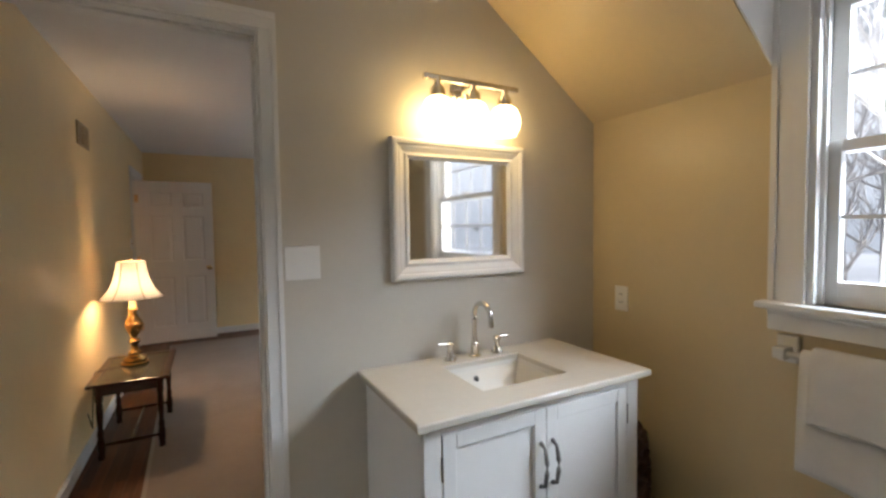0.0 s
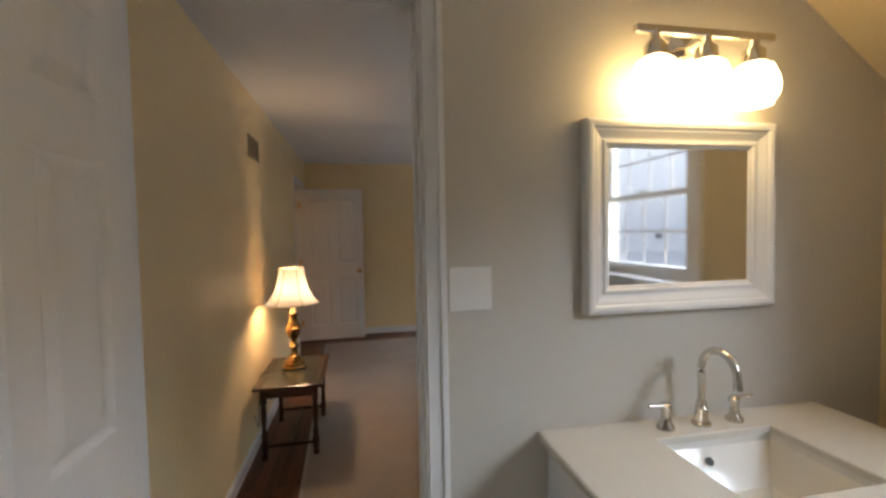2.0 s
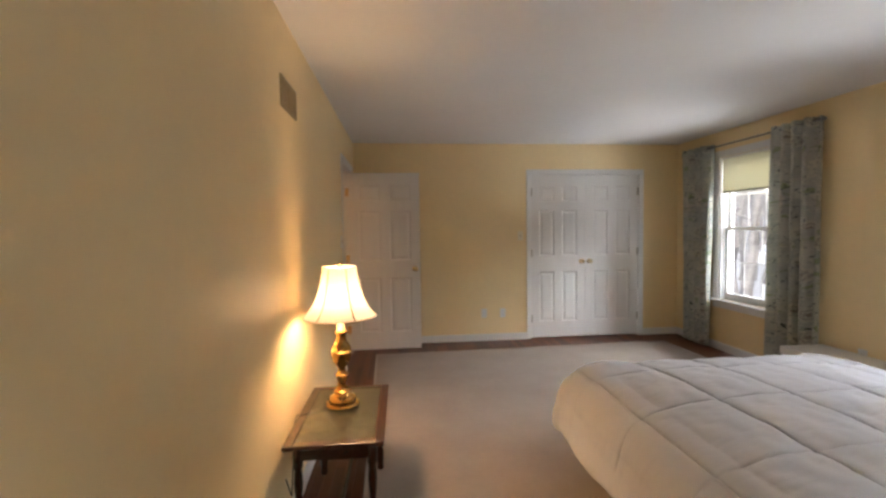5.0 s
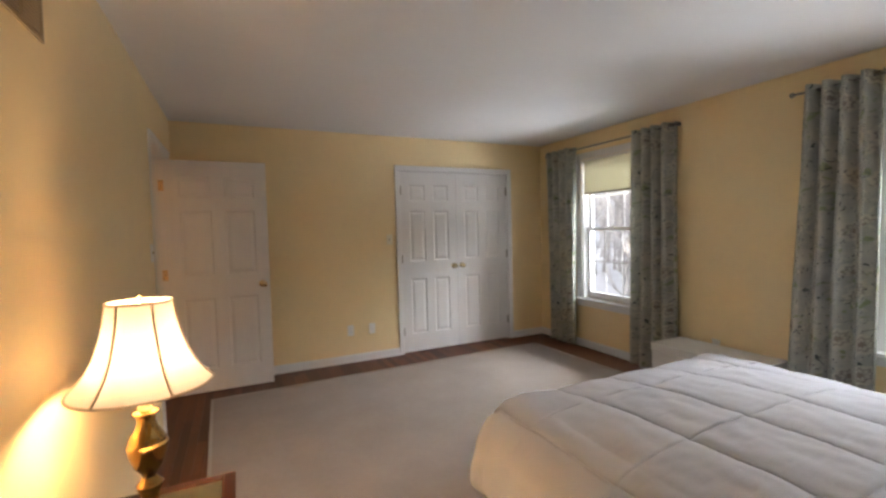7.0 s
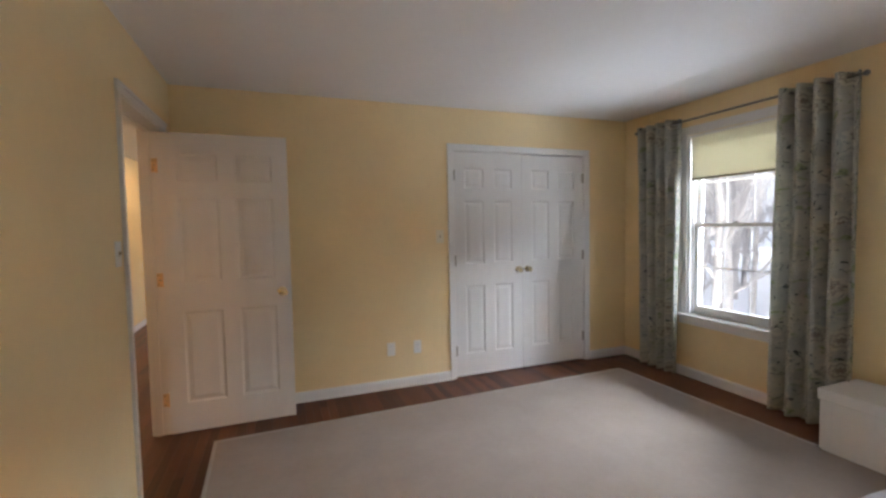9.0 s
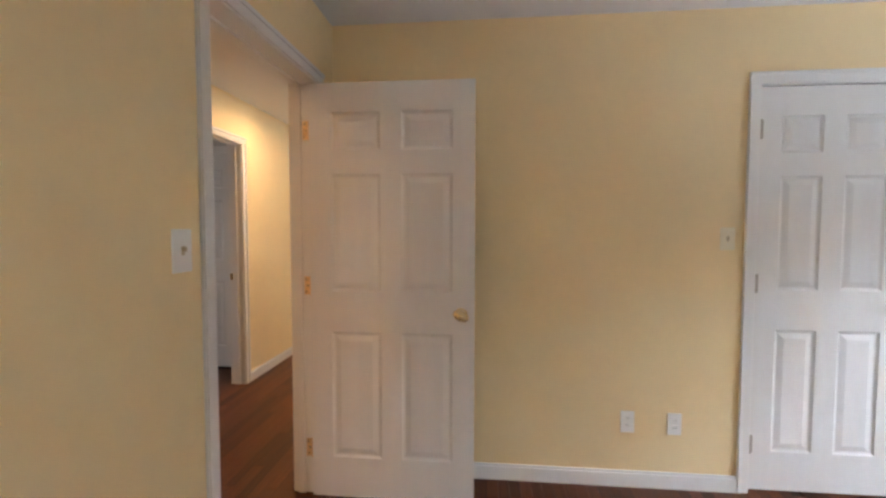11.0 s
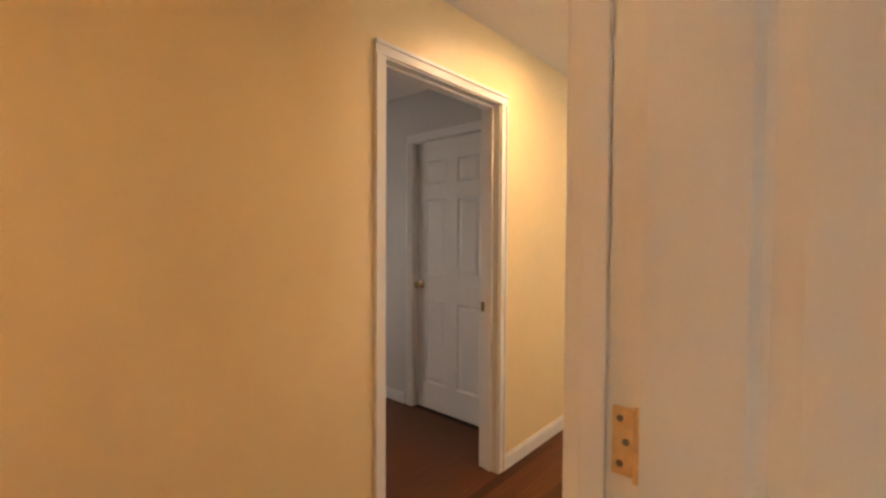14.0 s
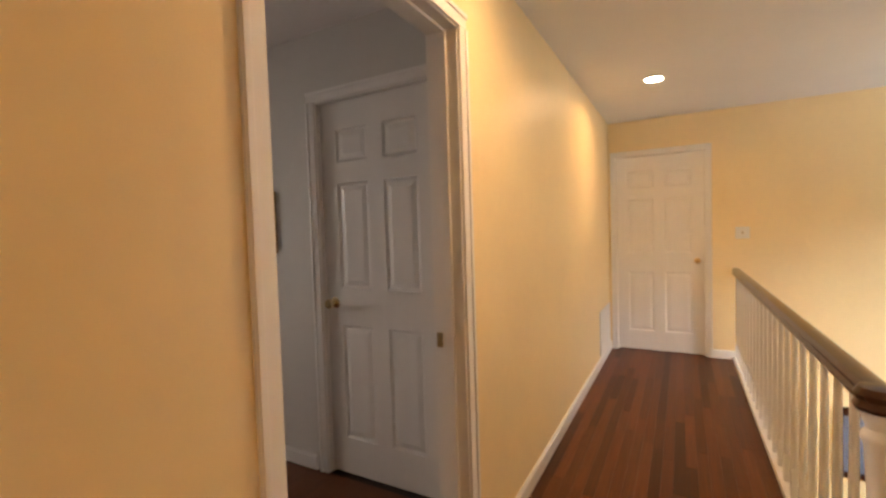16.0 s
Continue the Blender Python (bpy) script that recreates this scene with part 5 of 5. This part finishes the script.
e0 = [bm.verts.new((rx + a, NY + 0.0, z)) for a, z in prof]
e1 = [bm.verts.new((rx + a, HE - 0.002, z)) for a, z in prof]
for k in range(len(prof)):
    bm.faces.new((e0[k], e0[(k + 1) % len(prof)], e1[(k + 1) % len(prof)], e1[k]))
bm.faces.new(e0), bm.faces.new(e1)
part("handrail", bm, M_RAIL, bal, "dark polished wooden handrail", smooth=True)
bm = bmesh.new()
lathe(bm, [(0, 0.0), (0.028, 0.0), (0.030, 0.30), (0.036, 0.33), (0.036, 0.36), (0.028, 0.38), (0.026, 0.60), (0.034, 0.735), (0.040, 0.75), (0.040, 0.765), (0.030, 0.78), (0.036, 0.80), (0.040, 0.815), (0.034, 0.832), (0, 0.832)], 20, pose(rx, NY, 0))
add_box(bm, rx - 0.042, NY - 0.042, 0, rx + 0.042, NY + 0.042, 0.30, bev=0.004)
part("newel", bm, M_TRIM, bal, "turned white newel post", smooth=True)
bm = bmesh.new()
lathe(bm, [(0, 0.830), (0.052, 0.830), (0.058, 0.842), (0.050, 0.858), (0.056, 0.874), (0.046, 0.892), (0.0, 0.900)], 24, pose(rx, NY, 0))
part("newel_cap", bm, M_RAIL, bal, "dark round handrail cap", smooth=True)
bmesh_b = bmesh.new()
lathe(bmesh_b, [(0.0165, 0.03), (0.0165, 0.17), (0.013, 0.18), (0.018, 0.195), (0.012, 0.21), (0.016, 0.25), (0.011, 0.832)], 10)
add_box(bmesh_b, -0.016, -0.016, 0.03, 0.016, 0.016, 0.17)
bme = mesh_of("baluster", bmesh_b, M_TRIM, True)
k = 0
while NY + 0.20 + k * 0.16 < HE - 0.06:
    o = new("baluster", bme)
    o.parent = bal
    o.location = (rx, NY + 0.20 + k * 0.16, 0)
    k += 1

for cy in (3.30, 6.45, 8.72):
    cn = thing("recessed_light", "lit round recessed ceiling light with white trim", "ceiling light", pose(-0.72, cy, H))
    bm = bmesh.new()
    lathe(bm, [(0.062, -0.002), (0.085, -0.004), (0.090, 0.0), (0.062, 0.0)], 32)
    part("trim_ring", bm, M_TRIM, cn, smooth=True)
    bm = bmesh.new()
    lathe(bm, [(0, -0.0015), (0.062, -0.0015), (0.062, 0.0), (0, 0.0)], 32)
    part("lens", bm, M_CAN, cn, "glowing warm lens")

gr = thing("return_grille", "white louvred air return low on the hall wall", "vent")
part("frame", boxes((HX, 9.32, 0.10, HX + 0.012, 9.345, 0.52), (HX, 9.935, 0.10, HX + 0.012, 9.96, 0.52), (HX, 9.345, 0.10, HX + 0.012, 9.935, 0.125), (HX, 9.345, 0.495, HX + 0.012, 9.935, 0.52), bev=0.002), M_TRIM, gr)
for k in range(20):
    z = 0.13 + k * 0.0183
    part("slat", boxes((HX + 0.001, 9.345, z, HX + 0.009, 9.935, z + 0.012)), M_TRIM, gr)

pic = thing("picture", "small picture in a thin gilt frame on the grey wall", "picture")
px0, px1, pz0, pz1 = -2.86, -2.625, 1.24, 1.60
part("frame", boxes((px0, 6.78, pz0, px0 + 0.018, 6.799, pz1), (px1 - 0.018, 6.78, pz0, px1, 6.799, pz1), (px0 + 0.018, 6.78, pz0, px1 - 0.018, 6.799, pz0 + 0.018), (px0 + 0.018, 6.78, pz1 - 0.018, px1 - 0.018, 6.799, pz1), bev=0.002), M_GILT, pic)
part("print", boxes((px0 + 0.018, 6.788, pz0 + 0.018, px1 - 0.018, 6.792, pz1 - 0.018)), mat("print_pale", (0.55, 0.55, 0.5), 0.1, var=0.3, scale=12), pic)

# made-up framed panel for blue and dark strips of unknown nature down there
fp = thing("framed_panel", "blue panel in a dark frame, added for unidentified strips in the stairwell", "picture")
fx0, fx1, fz0, fz1 = 0.66, 1.02, -0.96, -0.33
part("frame", boxes((fx0, HE - 0.025, fz0, fx0 + 0.04, HE - 0.001, fz1), (fx1 - 0.04, HE - 0.025, fz0, fx1, HE - 0.001, fz1), (fx0 + 0.04, HE - 0.025, fz0, fx1 - 0.04, HE - 0.001, fz0 + 0.05), (fx0 + 0.04, HE - 0.025, fz1 - 0.07, fx1 - 0.04, HE - 0.001, fz1), bev=0.003), M_MAHOG, fp)
part("print", boxes((fx0 + 0.04, HE - 0.012, fz0 + 0.05, fx1 - 0.04, HE - 0.006, fz1 - 0.07)), mat("panel_blue", (0.16, 0.19, 0.27), 0.3, var=0.4, scale=9), fp, "plain blue panel")

# ---- floor boards, piece by piece ----
BW, BG = 0.0572, 0.0004


def board_mesh(length):
    bm = bmesh.new()
    add_box(bm, -BW / 2 + BG, -length / 2 + BG, -0.012, BW / 2 - BG, length / 2 - BG, 0.0)
    return mesh_of("floor_board", bm, M_OAK)


BOARDS = {l: board_mesh(l) for l in (0.45, 0.6, 0.75, 0.9, 1.1, 1.3)}
rb = random.Random(21)


def lay(x0, x1, rows):
    """Boards along y. rows(x): stretches (parent, y0, y1, single) at that x; single boards are parts, others are joined."""
    far = {}
    x = x0 + BW / 2
    while x < x1:
        done = -9
        for parent, y0, y1, single in rows(x):
            y = max(y0, done)
            while y < y1 - 0.02:
                l = rb.choice(list(BOARDS))
                if y1 - y < 1.3 and y1 > YF - 0.1:
                    l = min(c for c in BOARDS if c >= y1 - y - 0.02)
                if y == y0:
                    l = rb.choice(list(BOARDS)[:4])
                done = y + l
                if single:
                    o = new("floor_board", BOARDS[l])
                    o.parent = parent
                    o.location = (x, y + l / 2, 0)
                else:
                    add_box(far.setdefault(parent, bmesh.new()), x - BW / 2 + BG, y + BG, -0.012, x + BW / 2 - BG, (min(y + l, y1) if parent == floor_room else y + l) - BG, 0.0)
                y += l
        x += BW
    for parent, bm in far.items():
        me = bpy.data.meshes.new("floor_boards_far")
        bm.to_mesh(me)
        bm.free()
        me.materials.append(M_OAK)
        o = tagged(new("floor_boards_far", me), kind="stuff")
        o.parent = parent


def rows(x):
    if x < HX - 0.12:
        return [(floor_room, 3.4, 6.8, False)]
    if x < -0.15:
        return [(floor_hall, 3.2, 4.3, False), (floor_hall, 4.3, HE, True)]
    if x < 0.0:
        return [(floor_hall, 4.1, HE if x < -0.07 else 5.0, True)]
    if x < 0.42:
        return [(floor, 0.1, 1.1, False), (floor, 1.1, YF, True)]
    if x < 3.55:
        return [(floor, 4.6, YF - 0.05, True)]
    return [(floor, 0.2, 4.2, False), (floor, 4.2, YF - 0.05, True)]


lay(HX - 0.1 - 55 * BW, XR, rows)
